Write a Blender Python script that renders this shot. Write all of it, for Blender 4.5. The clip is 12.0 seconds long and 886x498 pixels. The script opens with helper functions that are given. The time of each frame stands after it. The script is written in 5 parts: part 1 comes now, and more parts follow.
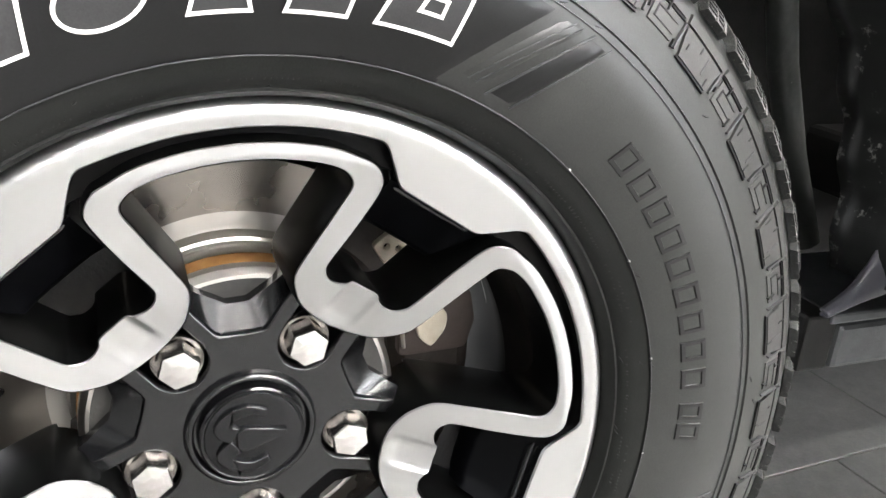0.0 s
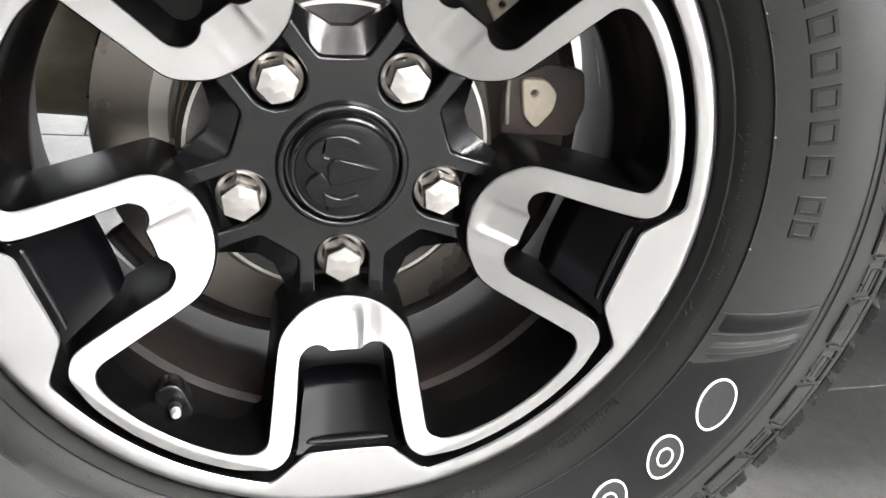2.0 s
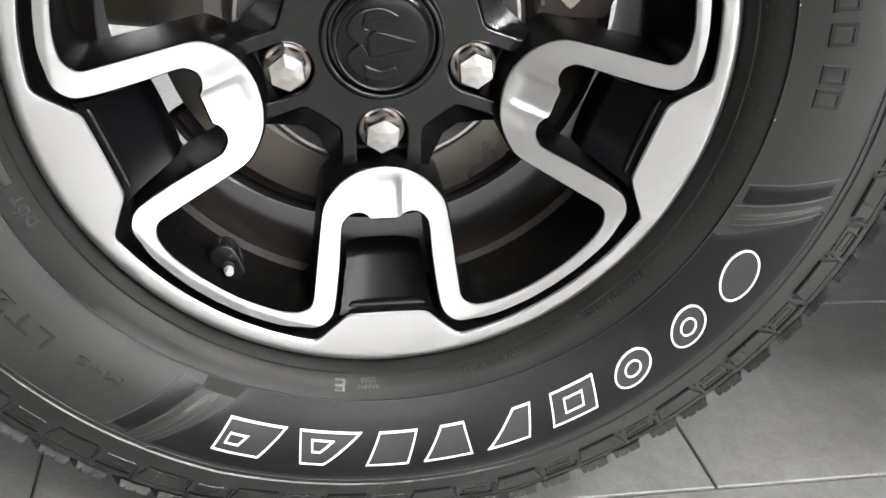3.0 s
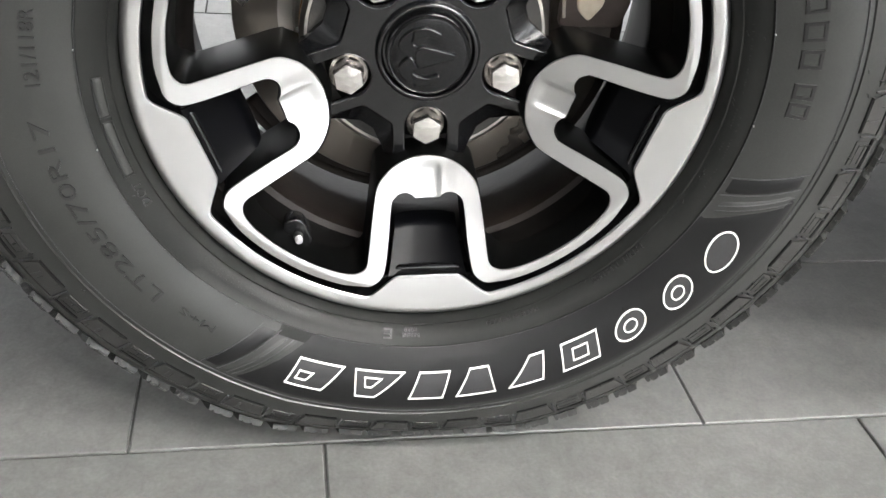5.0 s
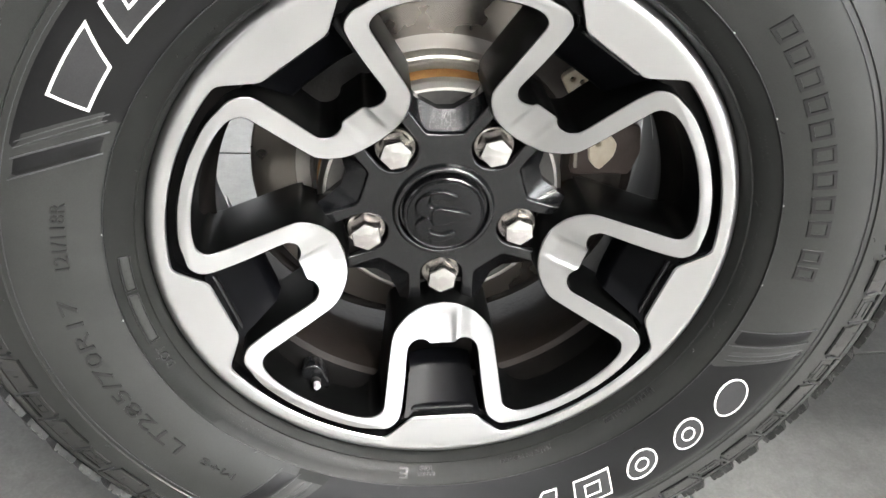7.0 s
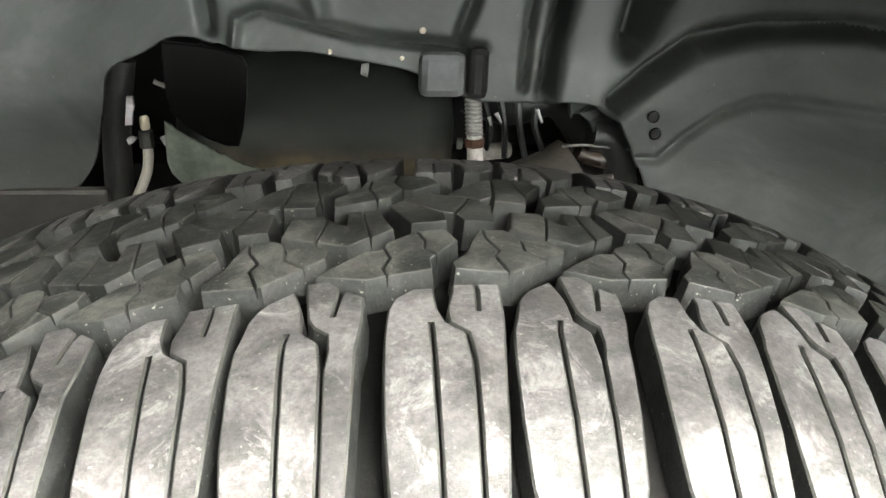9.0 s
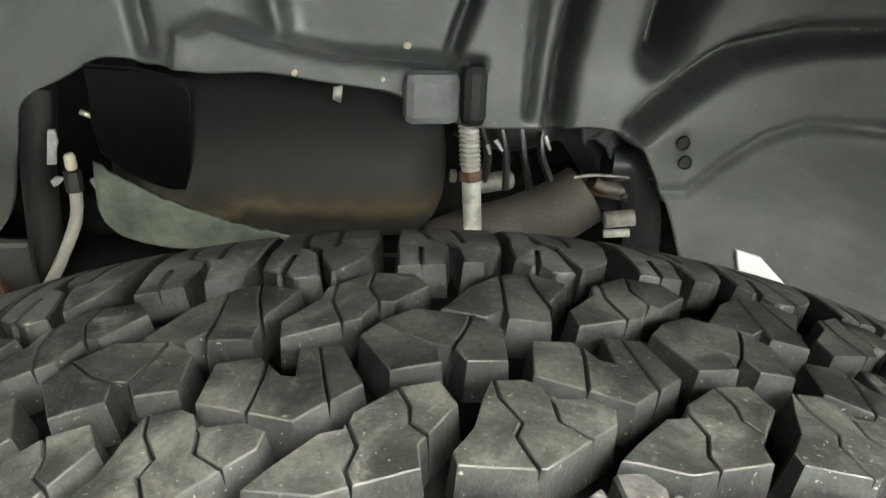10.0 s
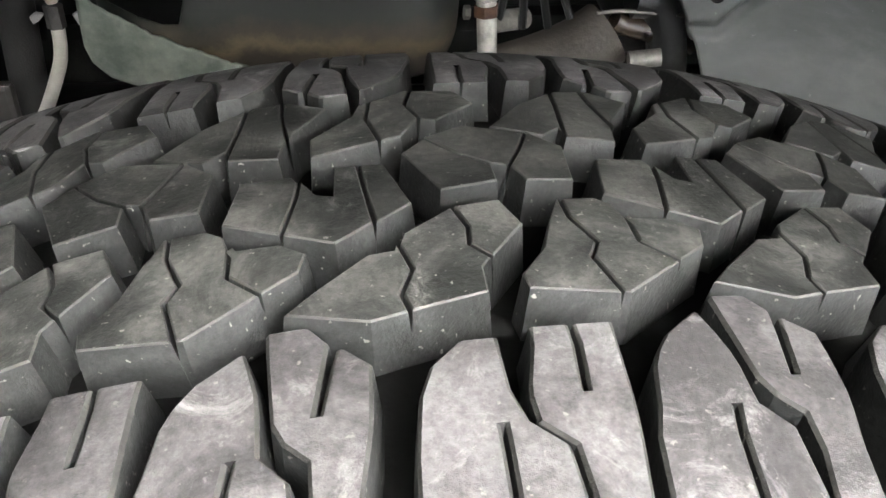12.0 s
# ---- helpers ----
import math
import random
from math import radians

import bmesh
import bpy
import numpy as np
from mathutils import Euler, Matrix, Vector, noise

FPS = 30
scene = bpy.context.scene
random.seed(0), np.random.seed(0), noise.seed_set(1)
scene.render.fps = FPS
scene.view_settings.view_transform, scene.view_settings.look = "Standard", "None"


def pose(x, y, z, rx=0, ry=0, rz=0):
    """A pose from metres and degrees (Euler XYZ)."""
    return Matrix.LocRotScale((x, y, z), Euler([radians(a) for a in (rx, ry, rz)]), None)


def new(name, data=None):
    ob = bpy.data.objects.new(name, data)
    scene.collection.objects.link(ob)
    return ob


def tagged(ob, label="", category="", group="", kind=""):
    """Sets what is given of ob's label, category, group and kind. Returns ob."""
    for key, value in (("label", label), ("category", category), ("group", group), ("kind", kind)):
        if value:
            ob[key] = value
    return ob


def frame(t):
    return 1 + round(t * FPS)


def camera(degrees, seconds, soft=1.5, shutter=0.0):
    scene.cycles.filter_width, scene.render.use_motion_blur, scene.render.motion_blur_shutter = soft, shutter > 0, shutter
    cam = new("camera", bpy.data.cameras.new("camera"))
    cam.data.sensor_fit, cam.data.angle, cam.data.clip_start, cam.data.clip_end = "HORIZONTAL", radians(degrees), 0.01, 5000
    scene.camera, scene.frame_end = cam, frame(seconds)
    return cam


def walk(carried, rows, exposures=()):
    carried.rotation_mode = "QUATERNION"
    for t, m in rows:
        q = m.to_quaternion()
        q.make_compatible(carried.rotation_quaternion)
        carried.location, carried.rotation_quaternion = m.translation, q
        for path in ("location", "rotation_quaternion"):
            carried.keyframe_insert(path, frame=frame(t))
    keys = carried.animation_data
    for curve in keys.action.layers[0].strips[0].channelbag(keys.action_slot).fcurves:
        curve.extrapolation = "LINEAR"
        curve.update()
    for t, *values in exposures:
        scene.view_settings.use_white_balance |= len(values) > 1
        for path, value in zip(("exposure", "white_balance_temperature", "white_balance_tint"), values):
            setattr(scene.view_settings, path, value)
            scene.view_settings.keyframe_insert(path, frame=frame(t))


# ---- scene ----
cam = camera(54.88, 12.0)
# seconds, place in metres, then heading, pitch and roll in degrees
ROWS = [
    (0.0, -0.0825, -0.5415, 0.7169, -21.45, -20.94, -4.30),
    (0.5, -0.0914, -0.5352, 0.7123, -15.65, -23.32, -4.45),
    (1.0, -0.0875, -0.5260, 0.6774, -13.46, -24.69, -6.69),
    (1.5, -0.0735, -0.5325, 0.6522, -12.41, -27.23, -7.25),
    (2.0, -0.0727, -0.5702, 0.5927, -12.15, -25.77, -7.61),
    (2.5, -0.0584, -0.5918, 0.5707, -9.87, -27.09, -6.74),
    (3.0, -0.0586, -0.6296, 0.5620, -8.03, -29.71, -6.27),
    (3.2, -0.0589, -0.6480, 0.5696, -7.58, -30.62, -6.03),
    (4.8, -0.0840, -0.7216, 0.6544, -5.99, -34.67, -6.09),
    (5.0, -0.0831, -0.7193, 0.6617, -5.68, -34.75, -6.07),
    (5.5, -0.0771, -0.7158, 0.6839, -5.13, -34.87, -5.83),
    (6.0, -0.0794, -0.7163, 0.7077, -4.83, -35.04, -5.61),
    (6.5, -0.0773, -0.7081, 0.7318, -4.63, -35.38, -5.35),
    (7.0, -0.1031, -0.6632, 0.7679, -5.84, -33.86, -5.95),
    (7.2, -0.1139, -0.6310, 0.7974, -6.44, -31.78, -6.08),
    (7.5, -0.1145, -0.5853, 0.8222, -6.14, -28.00, -6.11),
    (7.7, -0.1142, -0.5541, 0.8368, -6.19, -25.75, -6.11),
    (9.3, -0.0284, -0.2045, 0.9102, -8.01, -23.90, -1.95),
    (9.5, -0.0297, -0.1860, 0.9049, -8.14, -24.00, -1.90),
    (10.0, -0.0238, -0.1602, 0.9063, -8.53, -24.95, -2.01),
    (10.5, -0.0190, -0.1477, 0.8934, -8.87, -28.61, -1.89),
    (11.0, -0.0154, -0.1475, 0.8857, -9.01, -31.01, -1.66),
    (11.5, -0.0182, -0.1451, 0.8847, -9.09, -32.51, -1.61),
    (12.0, -0.0336, -0.1436, 0.8849, -9.42, -33.64, -1.97),
]
walk(cam, [(t, pose(x, y, z, 90 + p, r, w)) for t, x, y, z, w, p, r in ROWS],
     [(0.0, 0.45, 6500, 12), (1.5, 0.34, 6500, 12), (2.5, 0.0, 6500, 11), (3.0, -0.18, 6500, 11), (5.0, -0.12, 6500, 11), (6.5, -0.06, 6500, 11), (7.0, 0.30, 6500, 11), (7.7, 0.60, 6500, 11), (8.6, 0.7, 6500, 10), (9.3, 2.25, 6900, 3), (10.1, 2.0, 6900, 2), (10.5, 2.1, 6750, 6), (10.9, 2.05, 6600, 10), (12.0, 2.0, 6500, 12)])
# ---- end of path ----
H = 0.3915            # height of the wheel's axle
PHI = radians(4.24)   # how far the wheel has rolled on

# ---- world, lamps, exposure ----
world = bpy.data.worlds.new("world")
scene.world = world
world.use_nodes = True
world.node_tree.nodes["Background"].inputs[0].default_value = (0.8, 0.85, 0.9, 1)
world.node_tree.nodes["Background"].inputs[1].default_value = 0.05


# rows of ceiling lights all over the showroom; their diffusers give the light
LAMPS = [(x, y) for y in (-1.3, -2.4) for x in (1.0, 2.4, 3.8)] + [(2.4, -3.5), (3.8, -3.5)]
LAMPS += [(x, y) for y in (2.9, 4.9) for x in (-3.6, -0.8, 2.0)] + [(-1.0, -4.6), (-2.4, -6.8), (2.6, -4.6), (0.8, -4.6), (0.2, -6.8), (2.6, -6.8)]
LAMP_STRENGTH = 130

# ---- materials ----


def material(name, base, rough=0.5, metal=0.0, spec=0.5, coat=0.0):
    m = bpy.data.materials.new(name)
    m.use_nodes = True
    b = m.node_tree.nodes["Principled BSDF"]
    b.inputs["Base Color"].default_value = (*base, 1)
    b.inputs["Roughness"].default_value = rough
    b.inputs["Metallic"].default_value = metal
    b.inputs["Specular IOR Level"].default_value = spec
    b.inputs["Coat Weight"].default_value = coat
    b.inputs["Coat Roughness"].default_value = 0.12
    return m


def node(m, kind, **values):
    n = m.node_tree.nodes.new(kind)
    for k, v in values.items():
        n.inputs[k.replace("_", " ")].default_value = v
    return n


def wire(m, a, out, b, inp):
    m.node_tree.links.new(a.outputs[out], b.inputs[inp])


def noise_of(m, scale, detail=4, rough=0.6, coords=None, distortion=0.0):
    n = node(m, "ShaderNodeTexNoise", Scale=scale, Detail=detail, Roughness=rough, Distortion=distortion)
    if coords:
        wire(m, coords, "Object", n, "Vector")
    return n


def ramp(m, src, out, stops):
    r = m.node_tree.nodes.new("ShaderNodeValToRGB")
    els = r.color_ramp.elements
    while len(els) < len(stops):
        els.new(0.5)
    for e, (p, c) in zip(els, stops):
        e.position = p
        e.color = (*c, 1) if len(c) == 3 else c
    wire(m, src, out, r, "Fac")
    return r


def mix(m, fac, a, b, blend="MIX"):
    n = m.node_tree.nodes.new("ShaderNodeMix")
    n.data_type, n.blend_type = "RGBA", blend
    for sock, v in ((0, fac), (6, a), (7, b)):
        if isinstance(v, tuple) and hasattr(v[0], "outputs"):
            m.node_tree.links.new(v[0].outputs[v[1]], n.inputs[sock])
        elif isinstance(v, tuple):
            n.inputs[sock].default_value = (*v, 1)
        else:
            n.inputs[sock].default_value = v
    return n


def bsdf(m):
    return m.node_tree.nodes["Principled BSDF"]


def bumped(m, src, out, strength, distance):
    b = node(m, "ShaderNodeBump", Strength=strength, Distance=distance)
    wire(m, src, out, b, "Height")
    wire(m, b, "Normal", bsdf(m), "Normal")
    return b


def rubber(name, dark, light, rough, fine=900, spec=0.5, bump=0.25):
    m = material(name, dark, rough, spec=spec)
    c = m.node_tree.nodes.new("ShaderNodeTexCoord")
    big = noise_of(m, 14, 5, 0.65, c)
    small = noise_of(m, fine, 3, 0.6, c)
    col = ramp(m, big, "Fac", [(0.3, dark), (0.72, light)])
    speck = ramp(m, small, "Fac", [(0.25, (0.75,) * 3), (0.75, (1.2,) * 3)])
    out = mix(m, 1.0, (col, "Color"), (speck, "Color"), "MULTIPLY")
    m.node_tree.links.new(out.outputs[2], bsdf(m).inputs["Base Color"])
    rr = ramp(m, big, "Fac", [(0.25, (rough - 0.04,) * 3), (0.8, (rough + 0.05,) * 3)])
    wire(m, rr, "Color", bsdf(m), "Roughness")
    bumped(m, small, "Fac", bump, 0.0004)
    return m


SIDEWALL = rubber("sidewall rubber", (0.0155, 0.0164, 0.0153), (0.025, 0.0257, 0.0243), 0.34, spec=0.5, bump=0.2)
RELIEF = rubber("scuffed relief rubber", (0.015, 0.015, 0.0145), (0.036, 0.0355, 0.034), 0.42)
MOULDED = rubber("moulded letter rubber", (0.0068, 0.007, 0.007), (0.0125, 0.0128, 0.0125), 0.38, spec=0.42)
BEAD = rubber("dull bead rubber", (0.0075, 0.008, 0.0075), (0.014, 0.0145, 0.0135), 0.45, spec=0.18)
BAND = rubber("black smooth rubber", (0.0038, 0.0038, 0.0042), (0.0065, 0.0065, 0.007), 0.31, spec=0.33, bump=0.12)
GLYPH = rubber("raised grey rubber", (0.026, 0.026, 0.028), (0.042, 0.042, 0.045), 0.42)
GLYPH2 = rubber("raised dark grey rubber", (0.017, 0.017, 0.0175), (0.027, 0.027, 0.028), 0.36)
# near-black, with the shade down in the tread grooves put into the colour
GROOVESHADE = rubber("groove rubber with shade in its colour", (0.0035, 0.0035, 0.0035), (0.007, 0.007, 0.0065), 0.75, spec=0.15)


def tread_rubber(name, dark, mid, light, scuff, lo, hi, rough=0.6):
    """Worn tread: cloudy dust, fine grain, light specks and, on the shoulders, pale scuffs."""
    m = material(name, mid, rough, spec=0.4)
    c = m.node_tree.nodes.new("ShaderNodeTexCoord")
    info = m.node_tree.nodes.new("ShaderNodeObjectInfo")
    off = m.node_tree.nodes.new("ShaderNodeVectorMath")
    off.operation = "ADD"
    wire(m, c, "Object", off, 0)
    wire(m, info, "Random", off, 1)

    def cloud(scale, detail, r, distort=0.0):
        n = node(m, "ShaderNodeTexNoise", Scale=scale, Detail=detail, Roughness=r, Distortion=distort)
        wire(m, off, "Vector", n, "Vector")
        return n

    dust = ramp(m, cloud(48, 6, 0.7, 0.6), "Fac", [(0.41, dark), (0.50, mid), (0.62, light)])
    fine = cloud(650, 4, 0.75)
    grain = ramp(m, fine, "Fac", [(0.3, (0.6,) * 3), (0.7, (1.35,) * 3)])
    one = mix(m, 1.0, (dust, "Color"), (grain, "Color"), "MULTIPLY")
    # short pale scuffs
    sc = ramp(m, cloud(70, 9, 0.78, 0.7), "Fac", [(lo, (0, 0, 0)), (hi, (1, 1, 1))])
    two = mix(m, (sc, "Color"), (one, 2), scuff)
    spots = ramp(m, cloud(700, 2, 0.5), "Fac", [(0.68, (0, 0, 0)), (0.75, (1, 1, 1))])
    three = mix(m, (spots, "Color"), (two, 2), (0.17, 0.165, 0.15))
    var = ramp(m, info, "Random", [(0.0, (0.82,) * 3), (1.0, (1.2,) * 3)])
    four = mix(m, 1.0, (three, 2), (var, "Color"), "MULTIPLY")
    m.node_tree.links.new(four.outputs[2], bsdf(m).inputs["Base Color"])
    bumped(m, fine, "Fac", 0.45, 0.0007)
    return m


TREAD = tread_rubber("worn tread rubber", (0.0085, 0.0092, 0.008), (0.028, 0.0286, 0.026), (0.074, 0.0735, 0.067), (0.17, 0.167, 0.155), 0.57, 0.76)
SCUFFED = tread_rubber("scuffed shoulder rubber", (0.042, 0.040, 0.040), (0.074, 0.070, 0.070), (0.115, 0.110, 0.110), (0.27, 0.26, 0.256), 0.54, 0.72, 0.5)
# flanks and rungs are set darker than the block tops
BLOCKSIDE = tread_rubber("dark block flank rubber", (0.009, 0.0096, 0.009), (0.017, 0.018, 0.0172), (0.030, 0.031, 0.030), (0.06, 0.06, 0.057), 0.6, 0.8, 0.6)

WHITE = material("white raised outline", (0.74, 0.73, 0.68), 0.55)
_c = WHITE.node_tree.nodes.new("ShaderNodeTexCoord")
_n = noise_of(WHITE, 60, 4, 0.6, _c)
_r = ramp(WHITE, _n, "Fac", [(0.25, (0.62, 0.6, 0.52)), (0.5, (0.78, 0.77, 0.73))])
wire(WHITE, _r, "Color", bsdf(WHITE), "Base Color")


def turned(name, base, rough, rings=2600, streak=0.05):
    """Machined aluminium: fine turning lines round the axle, faint smears."""
    m = material(name, base, rough, 1.0)
    c = m.node_tree.nodes.new("ShaderNodeTexCoord")
    s = m.node_tree.nodes.new("ShaderNodeSeparateXYZ")
    wire(m, c, "Object", s, "Vector")
    v = m.node_tree.nodes.new("ShaderNodeCombineXYZ")
    wire(m, s, "X", v, "X")
    wire(m, s, "Z", v, "Y")
    ln = m.node_tree.nodes.new("ShaderNodeVectorMath")
    ln.operation = "LENGTH"
    wire(m, v, "Vector", ln, "Vector")
    n = node(m, "ShaderNodeTexNoise", Scale=rings, Detail=2)
    n.noise_dimensions = "1D"
    wire(m, ln, "Value", n, "W")
    big = noise_of(m, 9, 4, 0.6, c)
    r = ramp(m, big, "Fac", [(0.3, (rough - streak,) * 3), (0.75, (rough + streak,) * 3)])
    wire(m, r, "Color", bsdf(m), "Roughness")
    bumped(m, n, "Fac", 0.10, 0.0002)
    return m


MACHINED = turned("machined aluminium", (0.605, 0.602, 0.60), 0.33)
CHROME = turned("polished nickel", (0.74, 0.715, 0.69), 0.22)
ROTOR = turned("worn brake iron", (0.26, 0.235, 0.21), 0.30, 1500, 0.08)
HAT = turned("bare disc hat iron", (0.62, 0.59, 0.55), 0.33, 400, 0.08)
GLOSS = material("satin black paint", (0.0035, 0.0036, 0.004), 0.21, spec=0.62, coat=0.0)
_c = GLOSS.node_tree.nodes.new("ShaderNodeTexCoord")
_n = noise_of(GLOSS, 500, 2, 0.5, _c)
bumped(GLOSS, _n, "Fac", 0.06, 0.0003)
DEEP = material("black paint in the spokes", (0.0013, 0.0014, 0.0014), 0.38, spec=0.09)
POCKET = material("black pocket paint", (0.0018, 0.0019, 0.0024), 0.28, spec=0.10)
SHINE = material("gloss black cap paint", (0.004, 0.004, 0.0045), 0.17, spec=0.36)
BARREL = material("dark barrel paint", (0.016, 0.015, 0.014), 0.42, spec=0.08)
_c = BARREL.node_tree.nodes.new("ShaderNodeTexCoord")
_n = noise_of(BARREL, 12, 6, 0.7, _c)
_r = ramp(BARREL, _n, "Fac", [(0.5, (0.0022, 0.0021, 0.002)), (0.85, (0.012, 0.010, 0.009))])
wire(BARREL, _r, "Color", bsdf(BARREL), "Base Color")


def stained(name, a, b, scale, rough, metal=0.0, bump=0.3, dist=0.001, lo=0.35, hi=0.7):
    m = material(name, a, rough, metal)
    c = m.node_tree.nodes.new("ShaderNodeTexCoord")
    n = noise_of(m, scale, 6, 0.65, c)
    r = ramp(m, n, "Fac", [(lo, a), (hi, b)])
    wire(m, r, "Color", bsdf(m), "Base Color")
    f = noise_of(m, scale * 14, 3, 0.6, c)
    bumped(m, f, "Fac", bump, dist)
    return m


WORNEDGE = stained("worn block edge", (0.018, 0.018, 0.016), (0.050, 0.049, 0.044), 110, 0.65)
OLDRUST = stained("old brown rust", (0.055, 0.026, 0.015), (0.13, 0.068, 0.038), 160, 0.75)
RUSTPALE = stained("worn brassy steel", (0.22, 0.15, 0.08), (0.40, 0.31, 0.20), 200, 0.5, 0.2)
RUST = stained("rusty iron", (0.36, 0.15, 0.04), (0.55, 0.30, 0.10), 60, 0.7)
REARB = stained("brown dusty paint", (0.006, 0.0044, 0.0036), (0.017, 0.0125, 0.010), 14, 0.55)
bsdf(REARB).inputs["Specular IOR Level"].default_value = 0.2
CAST = stained("grey cast iron", (0.03, 0.026, 0.023), (0.06, 0.052, 0.046), 40, 0.55, 0.3)
SOOT = stained("sooty dark steel", (0.010, 0.010, 0.0095), (0.045, 0.042, 0.038), 22, 0.5)
OLIVE = stained("olive-beige heat-stained steel", (0.20, 0.185, 0.125), (0.34, 0.32, 0.24), 9, 0.42, 0.3)
BRICKBR = stained("brown pad backing", (0.055, 0.042, 0.036), (0.085, 0.068, 0.060), 30, 0.5)
CREAM = stained("pale plated steel", (0.62, 0.54, 0.42), (0.74, 0.67, 0.56), 50, 0.42, 0.15)


def liner_plastic():
    """Moulded grey-green plastic: cloudy dirt, fine grain, pale specks and scratches."""
    m = material("grey-green moulded liner", (0.05, 0.055, 0.05), 0.45, spec=0.38)
    c = m.node_tree.nodes.new("ShaderNodeTexCoord")
    big = ramp(m, noise_of(m, 9, 6, 0.68, c, 0.8), "Fac", [(0.30, (0.026, 0.030, 0.0275)), (0.55, (0.057, 0.0615, 0.0588)), (0.75, (0.105, 0.108, 0.106))])
    spots = ramp(m, noise_of(m, 210, 3, 0.6, c), "Fac", [(0.70, (0, 0, 0)), (0.78, (1, 1, 1))])
    one = mix(m, (spots, "Color"), (big, "Color"), (0.18, 0.188, 0.18))
    m.node_tree.links.new(one.outputs[2], bsdf(m).inputs["Base Color"])
    rr = ramp(m, noise_of(m, 16, 5, 0.65, c), "Fac", [(0.3, (0.33,) * 3), (0.7, (0.50,) * 3)])
    wire(m, rr, "Color", bsdf(m), "Roughness")
    bumped(m, noise_of(m, 120, 4, 0.6, c), "Fac", 0.25, 0.0008)
    return m


LINER = liner_plastic()
BLACKPL = stained("black plastic", (0.007, 0.007, 0.007), (0.015, 0.015, 0.0145), 30, 0.55)
bsdf(BLACKPL).inputs["Specular IOR Level"].default_value = 0.25
SHINYPL = stained("dusty black plastic", (0.012, 0.013, 0.013), (0.05, 0.05, 0.048), 45, 0.4, lo=0.55, hi=0.75)
STEEL = stained("bright steel tube", (0.40, 0.38, 0.34), (0.54, 0.515, 0.47), 60, 0.3, 0.4)
DULLZINC = stained("dull plated steel", (0.26, 0.25, 0.26), (0.42, 0.41, 0.42), 90, 0.45, 0.2)
ZINC = stained("zinc-plated steel", (0.30, 0.29, 0.275), (0.56, 0.545, 0.52), 160, 0.4, 0.3)
BROWNHOSE = stained("brown-black glossy rubber", (0.012, 0.009, 0.007), (0.05, 0.036, 0.026), 90, 0.22)
SPECKED = stained("black plastic with pale dust specks", (0.010, 0.011, 0.011), (0.34, 0.34, 0.32), 55, 0.35, lo=0.60, hi=0.68)
PAINT = stained("grey body paint", (0.20, 0.205, 0.225), (0.22, 0.225, 0.245), 3, 0.3)
PALEPAINT = stained("pale grey body paint", (0.085, 0.085, 0.10), (0.10, 0.10, 0.115), 3, 0.3)
BROWNRUB = stained("brown dusty rubber", (0.026, 0.022, 0.018), (0.06, 0.052, 0.042), 30, 0.7)
BOSS = stained("pale grey moulded plastic", (0.075, 0.077, 0.08), (0.13, 0.131, 0.135), 60, 0.4)
PEWTER = stained("dull grey metal", (0.11, 0.105, 0.10), (0.30, 0.285, 0.26), 120, 0.4, 0.3)
WHITEPL = stained("bare white plastic", (0.78, 0.78, 0.80), (0.85, 0.85, 0.86), 20, 0.5)
GREYAL = stained("grey step metal", (0.065, 0.07, 0.075), (0.11, 0.115, 0.12), 25, 0.42, 0.1)
WALL = stained("grey wall paint", (0.11, 0.11, 0.108), (0.13, 0.13, 0.128), 3, 0.8)
CEIL = stained("grey ceiling paint", (0.26, 0.26, 0.255), (0.30, 0.30, 0.295), 3, 0.8)
GROUT = stained("dark grout", (0.035, 0.035, 0.034), (0.06, 0.06, 0.058), 40, 0.9)
DOT = material("pale sticker", (0.31, 0.255, 0.235), 0.6)
MARK = material("white chalk mark", (0.75, 0.75, 0.72), 0.7)

TILE = material("grey stone tile", (0.13, 0.13, 0.125), 0.42)
_c = TILE.node_tree.nodes.new("ShaderNodeTexCoord")
_info = TILE.node_tree.nodes.new("ShaderNodeObjectInfo")
_off = TILE.node_tree.nodes.new("ShaderNodeVectorMath")
_off.operation = "ADD"
wire(TILE, _c, "Object", _off, 0)
wire(TILE, _info, "Location", _off, 1)
_n1 = node(TILE, "ShaderNodeTexNoise", Scale=7, Detail=7, Roughness=0.7, Distortion=0.8)
_n2 = node(TILE, "ShaderNodeTexNoise", Scale=240, Detail=3, Roughness=0.6)
wire(TILE, _off, "Vector", _n1, "Vector")
wire(TILE, _off, "Vector", _n2, "Vector")
_r1 = ramp(TILE, _n1, "Fac", [(0.3, (0.092, 0.094, 0.090)), (0.7, (0.132, 0.132, 0.127))])
_r2 = ramp(TILE, _n2, "Fac", [(0.3, (0.86,) * 3), (0.75, (1.12,) * 3)])
_n3 = node(TILE, "ShaderNodeTexNoise", Scale=38, Detail=6, Roughness=0.72, Distortion=0.5)
wire(TILE, _off, "Vector", _n3, "Vector")
_r3 = ramp(TILE, _n3, "Fac", [(0.3, (0.80,) * 3), (0.7, (1.16,) * 3)])
_m0 = mix(TILE, 1.0, (_r1, "Color"), (_r3, "Color"), "MULTIPLY")
_mm = mix(TILE, 1.0, (_m0, 2), (_r2, "Color"), "MULTIPLY")
TILE.node_tree.links.new(_mm.outputs[2], bsdf(TILE).inputs["Base Color"])
bumped(TILE, _n2, "Fac", 0.2, 0.0006)
GLOW = bpy.data.materials.new("lamp diffuser")
GLOW.use_nodes = True
GLOW.node_tree.nodes["Principled BSDF"].inputs["Emission Color"].default_value = (1, 0.985, 0.95, 1)
